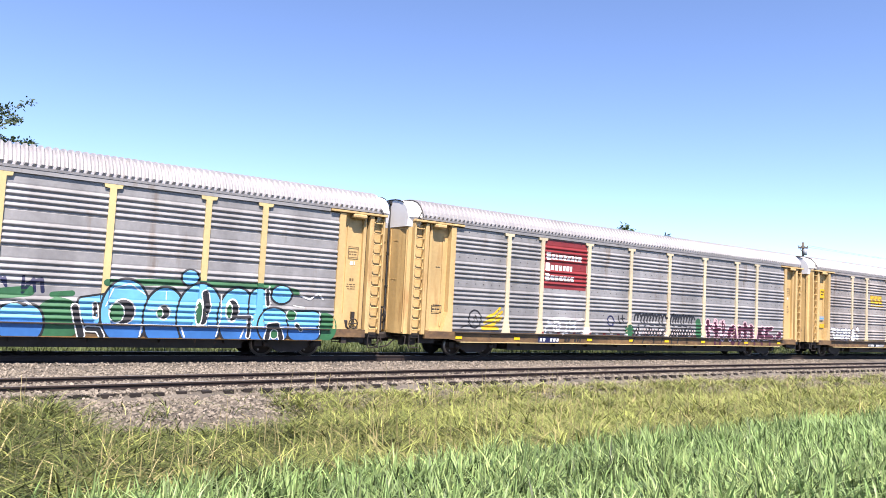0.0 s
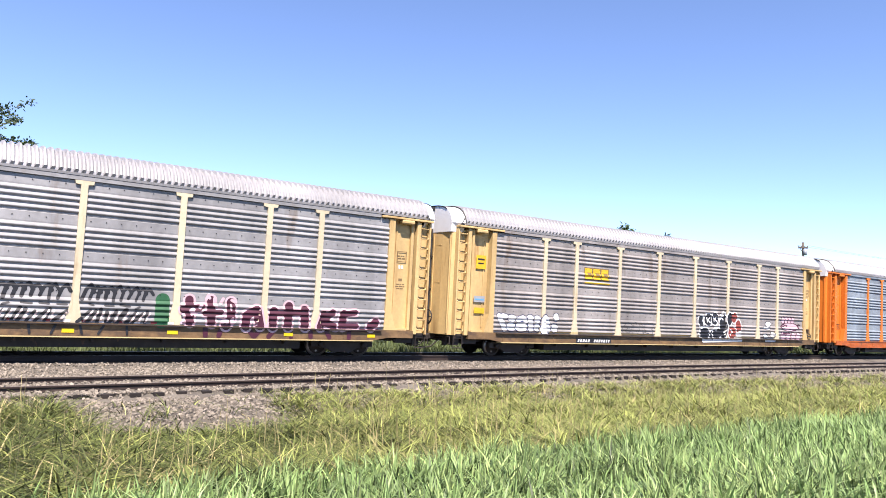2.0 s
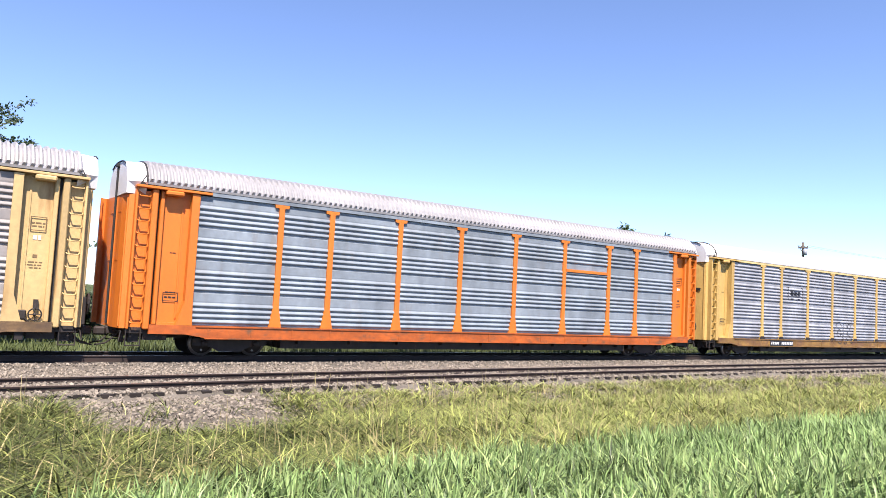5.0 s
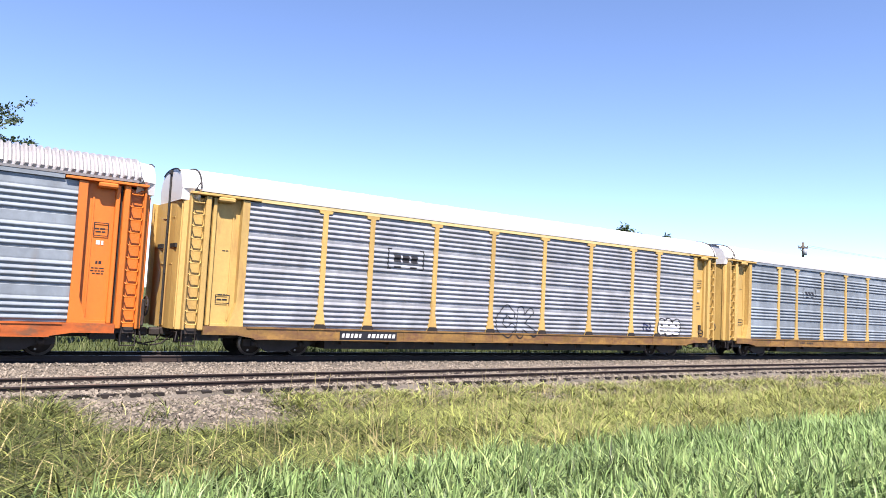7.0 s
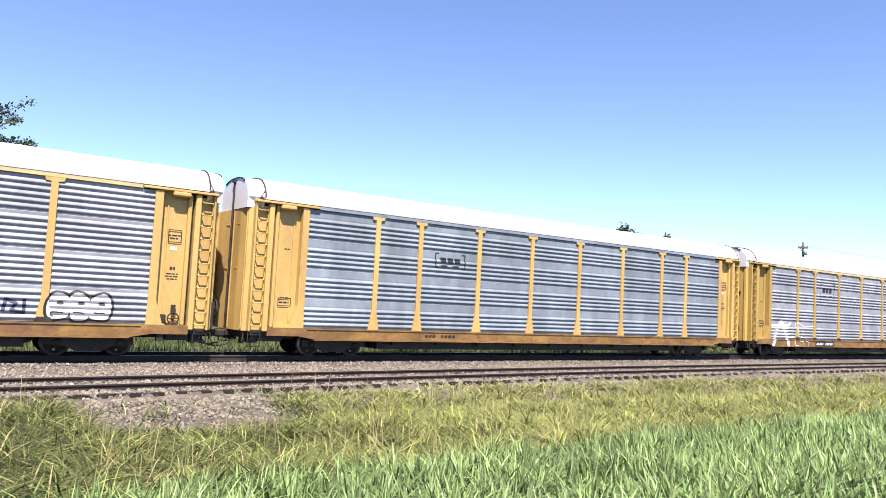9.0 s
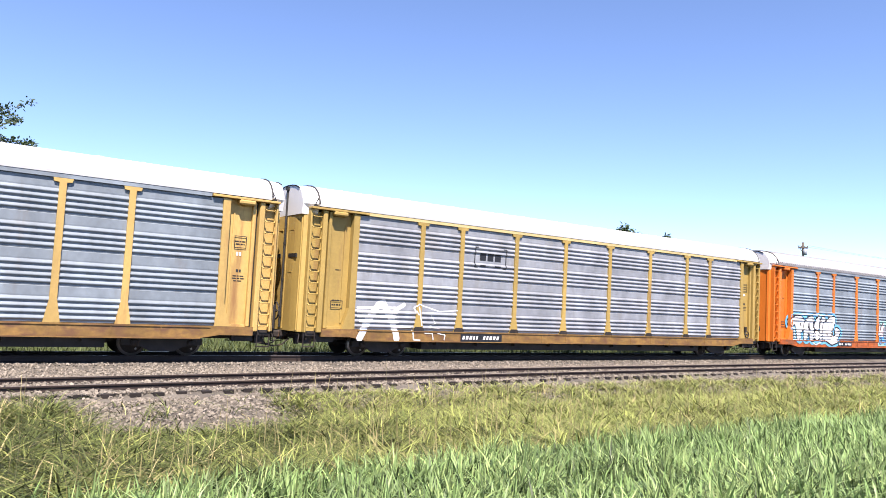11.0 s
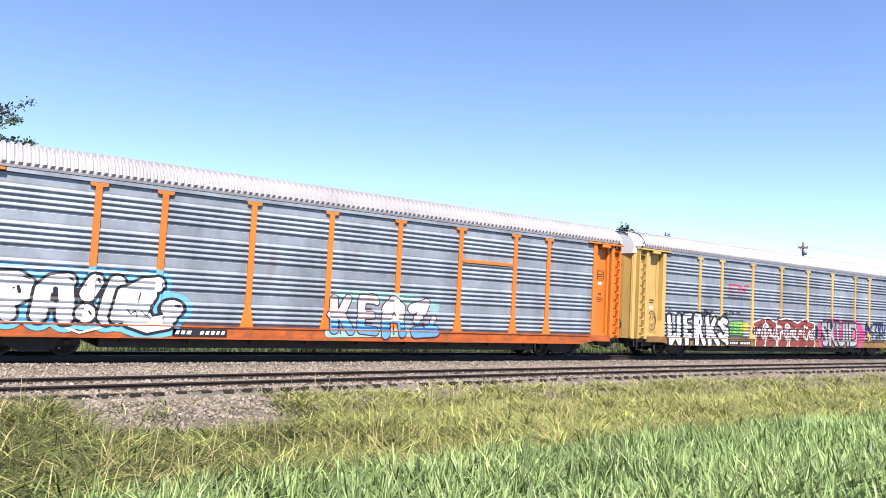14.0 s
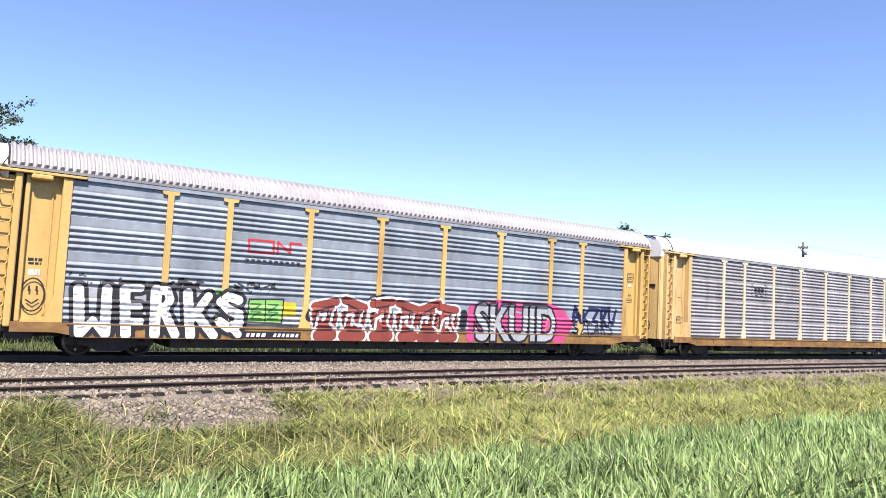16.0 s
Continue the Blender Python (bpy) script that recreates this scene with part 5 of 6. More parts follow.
painted("graffiti", "banded", [spread([("o", -1.39, 1.25, 0.3, 0.28), ("s", 0.42, (3.86, 1.75), (3.86, 1.1))], 0.0, "green"), spread(wild, 0.0, "ink"), spread(bright, 0.0, "blush")], b, "black fan-shaped sprayed lettering with green ends")
blocks = [[("s", 0.26, (4.66, 1.8), (4.71, 1.11)), ("s", 0.23, (4.49, 1.49), (5.08, 1.57))], [("s", 0.26, (5.34, 1.82), (5.39, 1.09)), ("s", 0.18, (5.18, 1.39), (5.68, 1.44))], [("s", 0.28, (5.99, 1.77), (6.02, 1.26), (5.85, 1.02))],
          [("s", 0.28, (6.51, 1.01), (6.53, 1.37), (6.86, 1.56), (6.99, 1.04))], [("s", 0.29, (7.45, 1.54), (7.43, 1.03)), ("s", 0.29, (7.99, 1.72), (7.98, 1.04)), ("s", 0.3, (8.56, 1.61), (8.6, 1.05)), ("s", 0.19, (7.45, 1.46), (8.57, 1.53))],
          [("s", 0.29, (9.31, 1.47), (9.17, 1.06)), ("s", 0.25, (9.63, 1.56), (9.22, 1.25), (9.76, 1.07))], [("s", 0.29, (10.07, 1.53), (10.01, 1.1)), ("s", 0.2, (10.07, 1.53), (10.54, 1.59)), ("s", 0.2, (10.01, 1.1), (10.59, 1.11))], [("s", 0.3, (11.16, 1.1), (11.38, 1.26))]]
outline, body = letters(blocks, "light_pink", 0.065, "maroon")
drips = [("s", rnd.uniform(0.06, 0.12), (x, z), (x + rnd.uniform(-0.1, 0.15), z + rnd.uniform(-0.2, 0.2))) for x, z in [(rnd.uniform(4.5, 6.2), rnd.uniform(1.1, 2.0)) for _ in range(16)]]
foot = [("s", 0.16, (x, 0.92), (x + rnd.uniform(-0.2, 0.2), 0.7)) for x in (5.2, 5.7, 6.6, 7.0, 7.5, 8.0, 8.8, 9.4, 10.3)]
painted("graffiti", "banded", [spread(foot, 0.0, "maroon") + spread([("s", 0.1, (9.0, 0.96), (11.5, 0.98))], 0.0, "maroon"), outline, body, spread(drips, 0.0, "light_pink")], b, "maroon block letters with pale pink edges")
wing = [("s", 0.12, (-10.2, 1.2), (-9.7, 1.3), (-9.25, 1.6)), ("s", 0.11, (-10.1, 1.4), (-9.6, 1.55), (-9.2, 1.85)), ("s", 0.1, (-10.0, 1.6), (-9.6, 1.75), (-9.3, 2.0)), ("s", 0.12, (-10.2, 1.15), (-9.4, 1.18))]
head = [("o", -10.6, 1.52, 0.34, 0.38)]
painted("graffiti", "banded", [spread(wing, 0.0, "logo_yellow") + spread(head, 0.0, "ink", head, -0.06), spread([("s", 0.03, (-10.1, 1.3), (-9.3, 1.5)), ("s", 0.03, (-10.0, 1.5), (-9.3, 1.75)), ("s", 0.04, (-10.7, 1.3), (-10.6, 1.7), (-10.45, 1.4)), ("s", 0.04, (-11.3, 1.15), (-10.9, 1.3))], 0.0, "ink")], b, "black ring with a yellow wing")
number_board(b, -7.2, -6.0, 0.6, 0.88, "navy", "white", 5)
number_board(b, -5.75, -4.5, 0.62, 0.88, None, "ink", 6)
tape(b, (-11.4, -8.4, -4.1, -1.3, 1.3, 4.2, 8.0, 11.2))
data_marks(b, 5, True)

# ---- third car: yellow emblem, brown-grey sides
c = autorack(2, "cream", "zinc_brown", "banded", "ribbed", "brown-grey ribbed autorack with cream posts and a yellow emblem", brake=True, rivets=True)
bars_logo(c, "banded", -6.55, -4.95, 3.5, 3.98, "logo_yellow", "faded", 3, "yellow emblem of three bars over a rule", "logo_yellow")
dark_puffs = [[("o", 2.03, 1.84, 0.22, 0.28)], [("o", 2.63, 1.93, 0.32, 0.31)], [("o", 3.19, 1.98, 0.28, 0.31)], [("o", 3.92, 1.62, 0.32, 0.65)], [("o", 4.46, 2.0, 0.27, 0.34)], [("o", 2.33, 1.21, 0.41, 0.3)], [("o", 2.91, 1.13, 0.17, 0.23)], [("o", 3.36, 1.22, 0.36, 0.29)]]
red_puffs = [[("o", 4.91, 2.09, 0.25, 0.26)], [("o", 5.29, 1.59, 0.26, 0.38)], [("o", 4.69, 1.29, 0.39, 0.34)]]
marks = [("s", 0.07, (2.49, 2.04), (2.56, 1.79)), ("s", 0.07, (2.76, 2.04), (2.6, 1.9), (2.81, 1.78)), ("s", 0.07, (3.08, 2.09), (3.13, 1.86)), ("s", 0.07, (3.32, 2.1), (3.18, 1.98), (3.36, 1.85)), ("s", 0.07, (3.64, 2.19), (3.68, 1.96)), ("s", 0.07, (3.88, 2.2), (3.73, 2.08), (3.91, 1.95)), ("s", 0.07, (2.97, 1.42), (3.6, 1.57)),
         ("s", 0.08, (3.32, 1.39), (3.22, 1.52)), ("s", 0.08, (2.24, 2.09), (2.17, 1.86), (2.31, 1.68)), ("s", 0.07, (4.5, 1.45), (4.73, 1.37), (4.56, 1.17)), ("s", 0.09, (5.06, 1.26), (5.48, 1.34)), ("s", 0.1, (5.17, 1.09), (5.51, 1.15)), ("s", 0.07, (3.92, 1.27), (4.18, 1.44))]
edge, body = letters(dark_puffs, "white", 0.06, "ink")
edge2, body2 = letters(red_puffs, "white", 0.06, "brick_red")
base = [s for sh in dark_puffs for s in sh]
painted("graffiti", "banded", [spread([("s", 0.19, (2.16, 0.84), (5.5, 0.92)), ("s", 0.2, (5.2, 1.15), (5.4, 1.15))], 0.0, "white"), spread(base, 0.0, "ink"), edge + edge2, body + body2, spread(marks, 0.0, "white")], c, "black and maroon bubble letters with white edges")
painted("graffiti", "banded", [rings(hand("CUS", -4.0, -1.7, 0.95, 1.5, 0.24, 15, 0.08), 0.03, "ink")], c, "thin black outline letters")
puffs = [[("s", 0.24, (-11.4, 1.68), (-11.1, 1.16)), ("s", 0.2, (-11.2, 1.7), (-11.0, 1.66))], [("o", -10.72, 1.62, 0.22, 0.14), ("o", -10.75, 1.25, 0.24, 0.18)], [("o", -10.2, 1.25, 0.33, 0.2), ("s", 0.2, (-10.4, 1.55), (-10.1, 1.66), (-9.95, 1.5))],
         [("o", -9.7, 1.66, 0.18, 0.13), ("s", 0.28, (-9.68, 1.5), (-9.66, 1.18))], [("o", -9.3, 1.62, 0.18, 0.15), ("o", -9.28, 1.25, 0.2, 0.17)], [("o", -8.85, 1.45, 0.26, 0.36), ("o", -8.85, 1.2, 0.32, 0.24)], [("o", -8.2, 1.72, 0.16, 0.17), ("o", -8.3, 1.25, 0.18, 0.2)]]
outline, body = letters(puffs, "navy", 0.03, "white")
shadow = [("s", 0.05, (x - 0.12, z), (x + 0.14, z + 0.02)) for x, z in ((-11.15, 1.4), (-10.75, 1.44), (-10.7, 1.22), (-10.2, 1.42), (-10.2, 1.2), (-9.68, 1.44), (-9.3, 1.44), (-9.25, 1.24), (-8.85, 1.5), (-8.9, 1.22), (-8.3, 1.25))]
painted("graffiti", "banded", [outline, body, spread(shadow, 0.0, "grey")], c, "white bubble letters with thin dark edges")
painted("placard", "banded", [quad(-12.62, -12.12, 3.55, 4.1, "logo_yellow"), quad(-12.55, -12.2, 3.9, 3.97, "ink") + quad(-12.52, -12.24, 3.74, 3.8, "ink")], c, "yellow placard with dark bars")
painted("placard", "banded", [quad(-12.66, -12.1, 2.2, 2.45, "grey"), quad(-12.6, -12.15, 2.28, 2.34, "mid_blue")], c, "grey placard with a blue bar")
painted("placard", "banded", [quad(-12.62, -12.1, 1.75, 1.98, "logo_yellow")], c, "small yellow placard")
rnd = random.Random(12)
pale_puffs = [[("o", 9.65 + 0.34 * k, 2.09, 0.15, 0.19)] for k in range(4)] + [[("o", 10.38, 1.71, 0.83, 0.21)]] + [[("o", 9.68 + 0.53 * k, 1.18, 0.24, 0.22)] for k in range(4)]
dabs = [("o", 8.16, 1.83, 0.27, 0.14), ("o", 7.88, 1.15, 0.19, 0.12), ("o", 8.6, 1.25, 0.21, 0.15), ("s", 0.11, (7.7, 1.63), (8.28, 1.56)), ("s", 0.12, (7.8, 0.91), (8.75, 0.91))]
edge, body = letters(pale_puffs, "maroon", 0.035, "light_pink")
streaks = [("s", 0.05, (x, z), (x + rnd.uniform(0.1, 0.4), z)) for x, z in [(rnd.uniform(9.5, 11.2), rnd.uniform(0.95, 1.9)) for _ in range(16)]]
painted("graffiti", "banded", [edge, body, spread(streaks, 0.0, "maroon")], c, "pale pink bubble letters with maroon edges")
painted("graffiti", "banded", [spread(dabs, 0.03, "ink"), spread(dabs, 0.0, "white")], c, "small white sprayed blots")
number_board(c, -7.0, -4.75, 0.6, 0.86, "ink", "white", 7)
painted("sill_strip", "banded", [sum([quad(x - 1.2, x + 1.1, 1.03, 1.10, "pale_yellow") for x in (-8.0, -5.7, -2.85, 0.0, 2.85, 5.7)], [])], c, "pale yellow strip above the sill")
data_marks(c, 9, True, False)

# ---- fourth car: orange
d = autorack(3, "orange", "zinc_blue", "banded", "ribbed", "bright grey autorack with orange posts and ends")
# ---- fifth car
e = autorack(4, "yellow", "zinc_light", "dense", "smooth", "pale grey autorack with yellow ends and a smooth white roof", True, True, brake=True)
bracket_logo(e, "dense", -6.36, -4.8, 3.28, 4.0, "black emblem between square brackets")
number_board(e, -8.2, -5.85, 0.62, 0.92, "ink", "white", 8, "dense")
painted("graffiti", "dense", [rings(hand("CK", -1.15, 1.1, 0.98, 1.9, 0.28, 2), 0.045, "ink")], e, "thin black outline letters")
ed, fl, ln = [], [], []
for k, x in enumerate((9.35, 9.9, 10.45)):
    ed += blob(x, 1.45, 0.36, 0.46, "ink", 100 + k)
    fl += blob(x, 1.45, 0.29, 0.39, "white", 100 + k)
    ln += blob(x + 0.04, 1.55, 0.09, 0.05, "ink", 3) + stroke([(x - 0.15, 1.3), (x + 0.12, 1.28)], 0.04, "ink")
painted("graffiti", "dense", [ed, fl, ln], e, "white bubble letters with black edges")
painted("graffiti", "dense", [stroke([(8.0, 1.3), (8.05, 1.6), (8.3, 1.5), (8.2, 1.3), (8.5, 1.25), (8.5, 1.6)], 0.09, "navy")], e, "small navy tag")
# ---- sixth car
f = autorack(5, "yellow", "zinc_blue", "banded", "smooth", "blue-grey ribbed autorack with yellow posts and white roof")
bracket_logo(f, "banded", -6.36, -4.95, 3.46, 4.0, "black emblem between square brackets")
number_board(f, -6.8, -5.2, 0.72, 0.9, None, "ink", 10)
# ---- seventh car
g = autorack(6, "gold", "zinc_light", "banded", "smooth", "pale grey autorack with golden ends and black post feet", True, True, brake=True)
bracket_logo(g, "banded", -6.42, -4.8, 3.6, 4.4, "black emblem between square brackets")
number_board(g, -7.0, -4.9, 0.62, 0.92, "ink", "white", 12)
scrawl = [("s", 0.26, (-11.5, 0.7), (-11.15, 1.35), (-10.75, 1.9), (-10.55, 2.0)), ("s", 0.26, (-10.5, 1.9), (-10.1, 1.3), (-9.95, 0.7)), ("s", 0.1, (-11.6, 1.62), (-9.95, 1.66)), ("s", 0.08, (-11.6, 1.46), (-10.0, 1.5)), ("s", 0.1, (-11.5, 1.3), (-9.9, 1.3)), ("s", 0.1, (-11.6, 1.78), (-10.0, 1.82)),
          ("s", 0.16, (-10.0, 1.75), (-9.65, 1.95)), ("s", 0.05, (-9.9, 1.1), (-9.3, 1.15)), ("s", 0.05, (-9.0, 1.6), (-9.2, 1.85), (-9.0, 2.0), (-8.6, 1.9), (-8.0, 1.75), (-7.2, 1.82)), ("s", 0.05, (-9.0, 1.9), (-8.85, 1.2)), ("s", 0.04, (-8.4, 1.6), (-8.2, 1.3), (-8.5, 1.15), (-8.0, 1.1)),
          ("s", 0.05, (-9.25, 1.0), (-9.2, 0.66), (-8.9, 0.65)), ("s", 0.04, (-8.7, 0.92), (-8.35, 0.9), (-8.3, 0.66)), ("s", 0.04, (-8.1, 0.92), (-7.75, 0.86), (-7.8, 0.66))]
painted("graffiti", "banded", [spread(scrawl, 0.0, "white")], g, "white sprayed scrawl over the sill and sheets")
# ---- eighth car: orange with two pieces
h = autorack(7, "orange", "zinc_blue", "banded", "ribbed", "blue-grey autorack with orange posts and two graffiti pieces")
fat = [[("s", 0.42, (-11.8, 2.02), (-11.4, 2.14), (-10.85, 2.16), (-10.62, 2.0), (-10.68, 1.8), (-10.9, 1.65), (-11.1, 1.62)), ("s", 0.42, (-11.2, 2.05), (-11.1, 1.6), (-11.03, 1.22))],
       [("s", 0.42, (-10.28, 1.2), (-10.2, 1.9), (-9.98, 2.12), (-9.6, 2.18)), ("s", 0.46, (-9.68, 2.1), (-9.62, 1.6), (-9.6, 1.18)), ("s", 0.2, (-10.1, 1.5), (-9.7, 1.5))],
       [("s", 0.44, (-8.88, 2.2), (-9.05, 1.85))], [("o", -9.08, 1.28, 0.26, 0.26)], [("s", 0.46, (-8.28, 2.18), (-8.42, 1.75), (-8.52, 1.2))],
       [("s", 0.44, (-7.15, 2.22), (-7.5, 2.16), (-7.85, 1.95), (-7.98, 1.5), (-7.85, 1.15), (-7.35, 0.98), (-6.8, 1.1), (-6.6, 1.45)), ("s", 0.5, (-7.4, 1.9), (-7.6, 1.5), (-7.5, 1.2)), ("o", -6.66, 1.5, 0.34, 0.26), ("s", 0.4, (-8.2, 1.2), (-8.05, 1.9))]]
whole = [s for sh in fat for s in sh]
outline, body = letters(fat, "ink", 0.085, "white")
pen = [("s", 0.09, (-10.82, 1.96), (-10.78, 1.82)), ("s", 0.13, (-9.9, 1.95), (-9.86, 1.62)), ("s", 0.05, (-10.7, 2.24), (-10.55, 2.2)), ("s", 0.05, (-9.55, 2.28), (-9.45, 2.2)), ("s", 0.06, (-8.8, 2.3), (-8.75, 2.18)), ("s", 0.05, (-9.0, 1.35), (-8.93, 1.25)),
       ("s", 0.05, (-7.0, 2.25), (-6.98, 2.15)), ("s", 0.07, (-6.55, 1.6), (-6.42, 1.58)), ("s", 0.035, (-7.95, 1.45), (-7.85, 1.3), (-7.7, 1.4), (-7.65, 1.2)), ("s", 0.035, (-7.55, 1.42), (-7.4, 1.25), (-7.3, 1.4), (-7.2, 1.25)), ("s", 0.035, (-7.05, 1.5), (-6.95, 1.4)), ("s", 0.04, (-7.6, 1.95), (-7.65, 1.65))]
painted("graffiti", "banded", [spread(whole, 0.23, "sky_blue", cell=0.05), spread([("s", 0.05, (-11.9, 1.72), (-11.5, 1.66), (-11.45, 1.1)), ("s", 0.06, (-11.6, 1.0), (-9.8, 0.96), (-9.2, 0.72), (-8.4, 0.96)), ("s", 0.05, (-11.6, 2.46), (-10.0, 2.52), (-7.2, 2.5))], 0.0, "white"), outline, body, spread(pen, 0.0, "ink")],
        h, "fat rounded white letters with black outlines on sky blue")
blade = [[("s", 0.34, (-1.15, 2.0), (-1.1, 1.0)), ("s", 0.3, (-0.6, 2.05), (-0.85, 1.5), (-0.45, 0.95)), ("s", 0.2, (-1.3, 1.5), (-0.9, 1.5))],
         [("s", 0.3, (0.5, 2.1), (-0.02, 2.1), (-0.02, 1.0), (0.55, 0.95)), ("s", 0.26, (0.0, 1.5), (0.4, 1.52)), ("s", 0.2, (0.35, 2.2), (0.6, 2.0))],
         [("s", 0.34, (1.0, 0.85), (1.02, 1.8), (1.28, 2.08), (1.66, 1.84), (1.6, 1.45)), ("s", 0.3, (1.1, 1.45), (1.62, 1.42), (1.72, 0.9)), ("s", 0.26, (1.2, 1.8), (1.5, 1.6))],
         [("s", 0.36, (2.15, 1.82), (2.75, 2.02)), ("s", 0.3, (2.72, 1.85), (2.35, 1.4)), ("s", 0.4, (2.3, 0.94), (3.2, 1.0)), ("s", 0.2, (2.98, 1.1), (3.14, 1.5))]]
outline, body = letters(blade, "maroon", 0.04, "blush|mid_blue|1.34")
painted("graffiti", "banded", [spread([("s", 0.3, (-1.0, 2.15), (0.9, 2.2), (2.4, 2.1), (3.2, 1.9)), ("s", 0.2, (-1.3, 0.85), (3.2, 0.95))], 0.05, "teal"), outline, body,
                               spread([("s", 0.05, (0.15, 1.75), (0.4, 1.75)), ("s", 0.06, (1.3, 1.65), (1.38, 1.55)), ("s", 0.07, (2.62, 1.3), (2.7, 1.12)), ("s", 0.05, (-0.9, 1.15), (-0.85, 0.85)), ("s", 0.06, (0.15, 1.25), (0.45, 1.22)), ("s", 0.05, (1.3, 1.2), (1.35, 0.85))], 0.0, "maroon")],
        h, "blush and blue angular letters with thin dark edges")
number_board(h, -6.6, -4.9, 0.66, 0.9, "ink", "white", 11)
# ---- ninth car: large white word, red and grey pieces
i = autorack(8, "yellow", "zinc_blue", "banded", "ribbed", "blue-grey autorack with yellow posts and large white graffiti")
tall = [[("s", 0.36, (-11.35, 1.97), (-11.25, 0.72)), ("s", 0.36, (-10.59, 2.0), (-10.57, 0.72)), ("s", 0.26, (-11.2, 0.71), (-10.92, 1.09), (-10.62, 0.72))],
        [("s", 0.37, (-10.1, 2.02), (-10.0, 0.7)), ("s", 0.28, (-10.1, 2.05), (-9.66, 2.08)), ("s", 0.25, (-10.04, 1.51), (-9.66, 1.53)), ("s", 0.27, (-10.0, 1.06), (-9.6, 1.08))],
        [("s", 0.38, (-9.21, 2.05), (-9.18, 0.71)), ("s", 0.33, (-9.21, 2.05), (-8.88, 2.04), (-8.78, 1.79), (-8.9, 1.55), (-9.12, 1.51)), ("s", 0.35, (-8.95, 1.43), (-8.58, 0.72))],
        [("s", 0.38, (-8.25, 2.0), (-8.11, 0.7)), ("s", 0.33, (-7.6, 1.93), (-8.0, 1.35)), ("s", 0.36, (-7.94, 1.35), (-7.39, 0.71))],
        [("s", 0.37, (-6.61, 1.85), (-6.96, 1.96), (-7.19, 1.77), (-6.93, 1.53), (-6.58, 1.4), (-6.56, 1.09), (-6.92, 0.96), (-7.21, 1.14)), ("s", 0.3, (-6.8, 0.96), (-6.59, 0.75))]]
tall = [[(k, w * 0.8, *pts) for k, w, *pts in lt] for lt in tall]
outline, body = letters(tall, "ink", 0.12, "white")
rnd = random.Random(31)
ticks = []
for stem in [st for lt in tall for st in lt]:
    for (xa, za), (xb, zb) in zip(stem[2:], stem[3:]):
        n = max(1, int(math.hypot(xb - xa, zb - za) / 0.26))
        ticks += [("s", 0.045, (x - 0.07, z), (x + rnd.uniform(0.0, 0.08), z)) for x, z in [(xa + (xb - xa) * (k + 0.5) / n + rnd.uniform(-0.06, 0.06), za + (zb - za) * (k + 0.5) / n) for k in range(n)]]
fumes = [("s", rnd.uniform(0.03, 0.08), (x, z), (x + rnd.uniform(-0.1, 0.2), z + rnd.uniform(-0.08, 0.08))) for x, z in
         [(rnd.choice((rnd.uniform(-11.6, -9.1), rnd.uniform(-8.8, -7.9), rnd.uniform(-6.8, -5.4))), rnd.uniform(2.14, 2.42)) for _ in range(80)]]
painted("graffiti", "banded", [spread([("s", 0.5, (-11.3, 1.95), (-7.6, 2.0))], 0.0, "grey") + spread(fumes, 0.0, "ink"), outline, body, spread(ticks, 0.0, "grey")], i, "large white block letters with black edges")
painted("graffiti", "banded", [quad(-6.3, -5.1, 1.16, 1.9, "lime") + quad(-5.1, -4.6, 1.3, 1.85, "logo_yellow") + quad(-7.5, -6.9, 1.9, 2.15, "lime"),
                               sum([stroke([(x, 1.75), (x + 0.35, 1.75), (x, 1.5), (x + 0.35, 1.5), (x, 1.28), (x + 0.35, 1.28)], 0.05, "green") for x in (-6.2, -5.6)], []) + quad(-5.0, -4.5, 1.12, 1.4, "grey") + stroke([(-6.3, 1.16), (-5.1, 1.14), (-5.06, 1.95), (-6.26, 1.9), (-6.3, 1.16)], 0.05, "ink") + stroke([(-5.7, 1.9), (-5.68, 1.18)], 0.04, "ink")],
        i, "light green and yellow sprayed block")
rnd = random.Random(23)
red, pale, dark = [], [], []
for k, (x, top, t) in enumerate(((-3.5, 1.85, 0.1), (-2.35, 1.9, -0.12), (-1.2, 1.98, 0.05), (-0.1, 1.9, -0.1), (0.85, 1.92, 0.15), (1.75, 1.88, -0.05))):
    q = [rnd.uniform(-0.12, 0.12) for _ in range(8)]
    red += [("s", 0.3, (x - 0.4, top - t), (x + 0.4, top + t)), ("s", 0.4, (x - 0.36 + q[0], 0.76), (x + 0.25, 0.8)), ("s", 0.5, (x + q[1], 1.75), (x - 0.1 + q[2], 0.95)), ("s", 0.34, (x + 0.33, 1.55 + q[3]), (x + 0.2, 0.9)), ("s", 0.3, (x - 0.38, 1.5), (x - 0.3, 1.1 + q[4]))]
    pale += [("s", 0.1, (x - 0.34 + q[5], 1.0), (x - 0.28, 1.5 + q[3]), (x + 0.02 + q[0], 1.56), (x - 0.1, 1.26 + q[4])), ("s", 0.09, (x + 0.3 + q[6] * 0.5, 1.62), (x + 0.2, 1.25 + q[7]), (x + 0.42, 1.0))]
    if k % 2:
        pale.append(("s", 0.1, (x - 0.1, 1.3), (x + 0.2, 1.1 + q[1])))
    dark += [("s", 0.05, (x - 0.42, 1.1), (x - 0.38 + q[2] * 0.5, 1.62)), ("s", 0.07, (x + 0.1, 1.72), (x + 0.08 + q[6] * 0.5, 1.42)), ("s", 0.05, (x + 0.42, 1.7), (x + 0.32, 1.35)), ("s", 0.05, (x - 0.3, 0.95), (x + 0.25, 0.98 + q[5] * 0.4)), ("s", 0.05, (x - 0.3, top - t - 0.14), (x + 0.3, top + t - 0.14))]
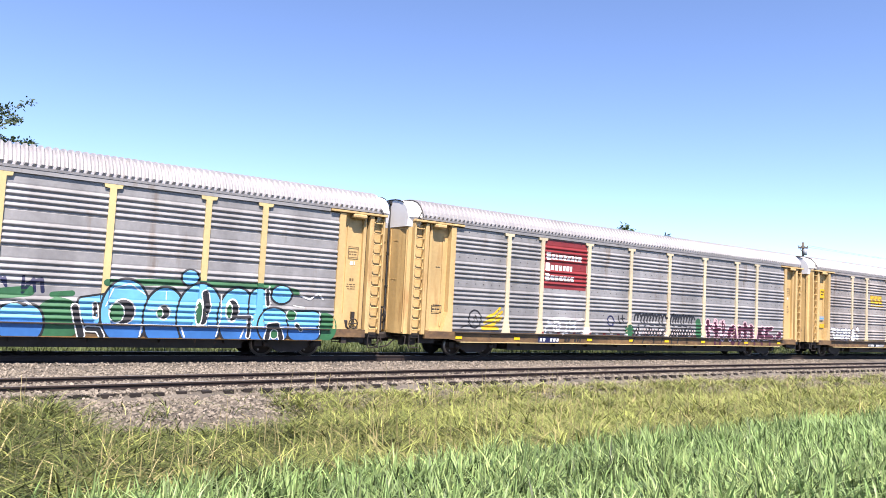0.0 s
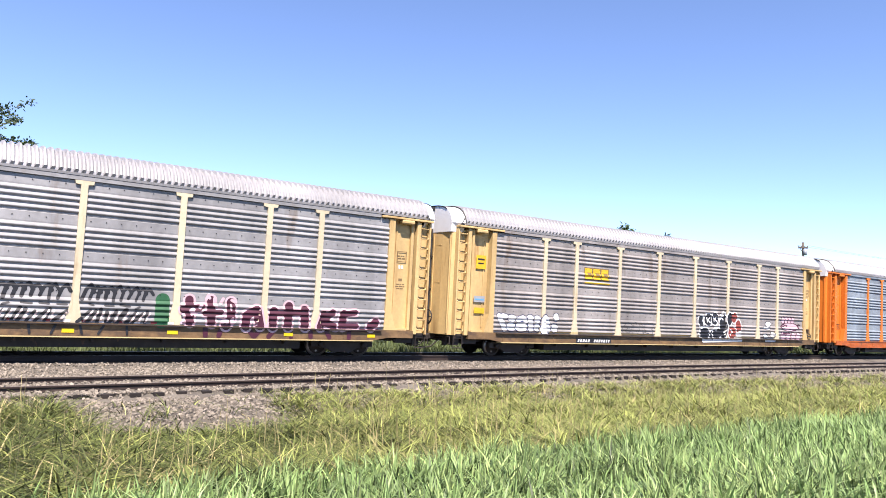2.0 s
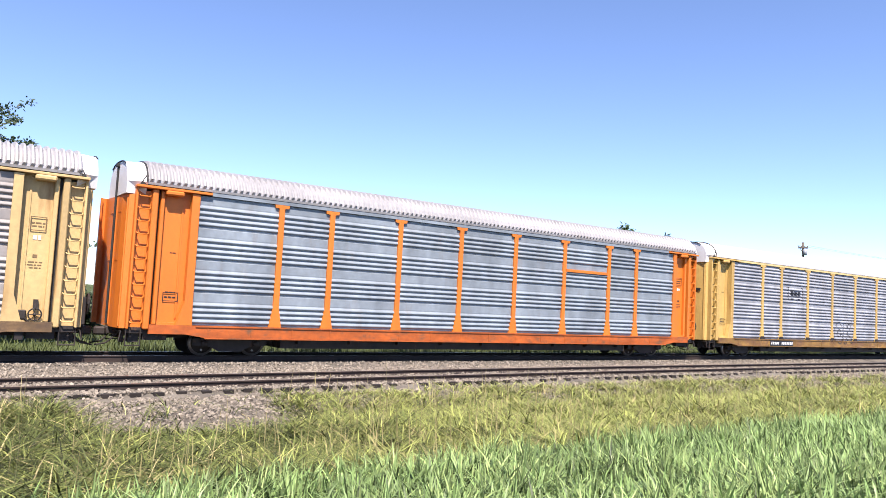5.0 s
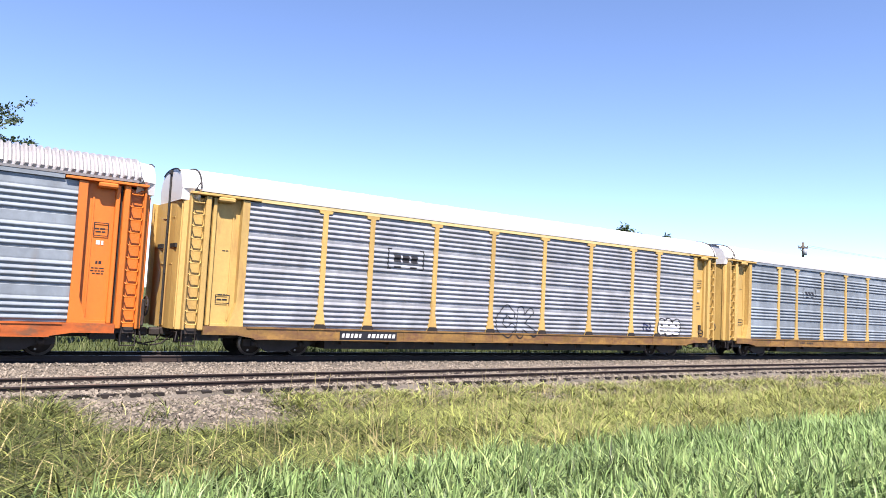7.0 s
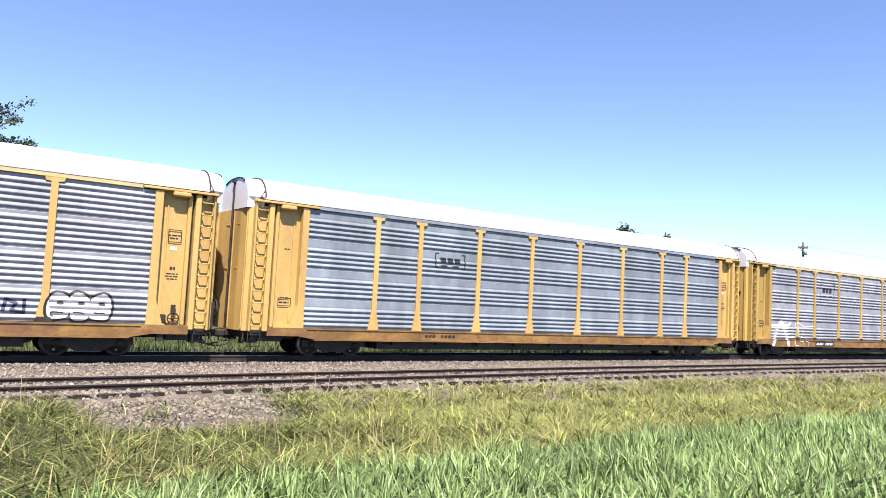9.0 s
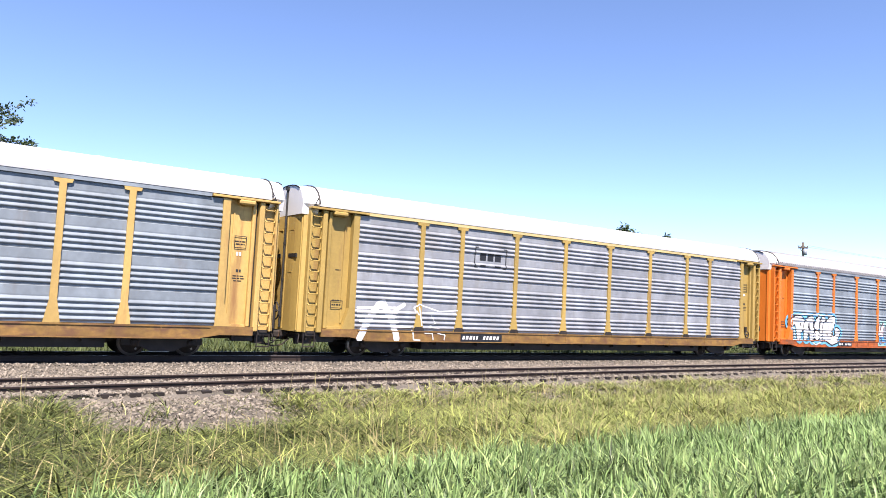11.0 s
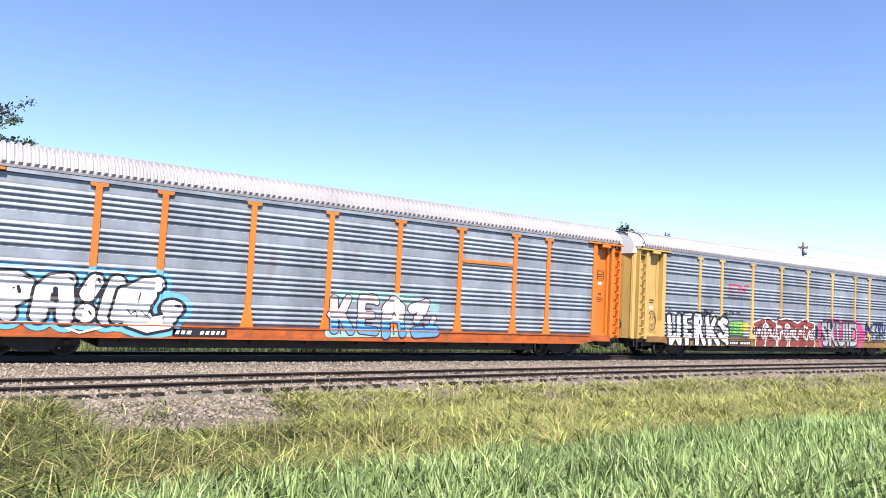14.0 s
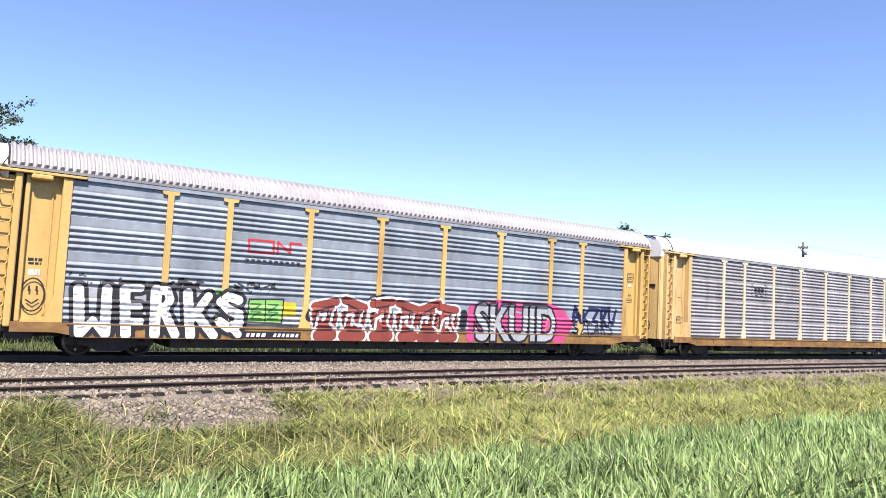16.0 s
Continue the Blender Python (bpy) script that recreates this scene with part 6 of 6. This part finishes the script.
painted("graffiti", "banded", [spread([("s", 0.34, (-4.1, 1.4), (-3.95, 1.75)), ("s", 0.18, (-1.7, 2.12), (-1.2, 2.2), (-0.8, 2.12)), ("s", 0.34, (2.55, 1.7), (2.5, 1.25))], 0.0, "ink"), spread(red, 0.075, "white"), spread(red, 0.0, "brick_red"), spread(pale, 0.0, "white"), spread(dark, 0.0, "ink")],
        i, "brown-red angular letters with white edges")
painted("graffiti", "banded", [spread([("s", 0.4, (2.95, 1.9), (4.2, 2.15), (5.6, 2.1), (7.2, 2.1), (8.0, 1.85)), ("s", 0.75, (7.5, 1.7), (7.9, 1.3), (7.7, 0.85)), ("s", 0.5, (2.95, 1.6), (3.05, 1.1), (2.9, 0.85)), ("s", 0.7, (3.3, 1.0), (5.2, 1.5), (7.2, 1.2)), ("s", 0.3, (8.1, 1.7), (8.45, 1.45), (8.2, 1.1))], 0.0, "pink"), word("SKUID", 3.1, 7.5, 0.66, 2.16, 0.085, "ink"), word("SKUID", 3.1, 7.5, 0.66, 2.16, 0.03, "grey")], i, "grey letters with black edges on bright pink")
painted("graffiti", "banded", [spread(sum(hand("AKZRU", 8.5, 11.4, 1.5, 2.15, 0.16, 6, 0.14), []), 0.0, "navy"), spread(sum(hand("SZCARS", 8.5, 11.2, 1.05, 1.6, 0.07, 8, 0.14), []), 0.0, "ink")], i, "dark blue scrawl over thin black lines")
lg = stroke([(-6.4, 3.45), (-6.4, 3.85), (-5.55, 3.85), (-5.55, 3.45), (-6.4, 3.45)], 0.075, "sign_red") + stroke([(-5.4, 3.45), (-5.4, 3.85), (-4.95, 3.5), (-4.95, 3.85), (-4.55, 3.85)], 0.075, "sign_red")
lg2 = sum([quad(-6.5 + 0.2 * k, -6.38 + 0.2 * k, 3.14, 3.22, "ink") for k in range(10)], [])
stencil("data_stencil", [(0.0, 0.32, 0.06), (0.1, 0.36, 0.08)], -12.68, 2.6, 0.36, 1.305, i, "ink", 77)
stencil("data_plate", [(0.0, 0.3, 0.16)], -12.68, 2.3, 0.36, 1.305, i, "white", 78)
painted("emblem", "banded", [lg + lg2], i, "red outline emblem with a row of black bars")
sm = []
for k in range(20):
    a0, a1 = k * 0.314, (k + 1) * 0.314
    sm += stroke([(-12.5 + 0.30 * math.cos(a0), 1.75 + 0.46 * math.sin(a0)), (-12.5 + 0.30 * math.cos(a1), 1.75 + 0.46 * math.sin(a1))], 0.04, "ink")
sm += quad(-12.62, -12.57, 1.85, 2.0, "ink") + quad(-12.43, -12.38, 1.85, 2.0, "ink") + stroke([(-12.65, 1.6), (-12.5, 1.5), (-12.35, 1.62)], 0.04, "ink")
painted("graffiti", "banded", [sm], i, "round black line drawing on the yellow end wall")
number_board(i, -6.4, -4.4, 0.62, 0.86, "ink", "white", 13)
# ---- last car in view
j = autorack(9, "bleached", "zinc_dull", "dense", "smooth", "grey autorack with cream posts, yellow ends and white roof", False, True, brake=True)
bracket_logo(j, "dense", -6.36, -5.0, 3.3, 4.0, "black emblem between square brackets")
for car, seed in ((e, 21), (f, 25), (g, 29), (h, 33), (i, 37), (j, 41), (d, 45)):
    data_marks(car, seed, left=car is not i)
for car, kd in ((d, "dense"), (h, "banded")):
    bm = bmesh.new()
    box(bm, 4.38, 6.98, -1.56, -1.48, 3.74, 3.86)
    part("door_header", from_bm("door_header", bm, "orange"), car, None, "orange bar across one bay")

stone_bed()
tracks()
vegetation()

# where the middle of the first car is, second by second
TRAVEL = [
    (0, 0.14), (0.5, -6.09), (1, -13.07), (1.5, -19.47), (2, -26.40), (2.5, -33.34),
    (3, -40.43), (3.5, -46.64), (4, -53.59), (6.5, -86.98), (7, -94.07), (7.5, -100.98),
    (8, -107.23), (8.5, -114.15), (9, -120.54), (11.5, -153.88), (12, -160.79), (12.5, -167.76),
    (13, -174.00), (13.5, -180.97), (14, -187.20), (14.5, -194.16), (15, -201.15), (15.5, -206.79),
    (16, -213.75),
]


def place_at(t):
    for (t0, x0), (t1, x1) in zip(TRAVEL, TRAVEL[1:]):
        if t <= t1:
            return x0 + (x1 - x0) * (t - t0) / (t1 - t0)
    return TRAVEL[-1][1]


def motions():
    for car, n in CARS:
        walk(car, [(t, pose(PITCH * n + x - (0.13 if n == 6 else 0.0), TRACK_Y, 0)) for t, x in TRAVEL])
    start = TRAVEL[0][1]
    turns = [(k / FPS, math.degrees((place_at(k / FPS) - start) / 0.42)) for k in range(0, 16 * FPS + 1)]
    for wheel, k in WHEELS:
        walk(wheel, [(t, pose(k, 0, 0.42, 0, a, 0)) for t, a in turns])


motions()
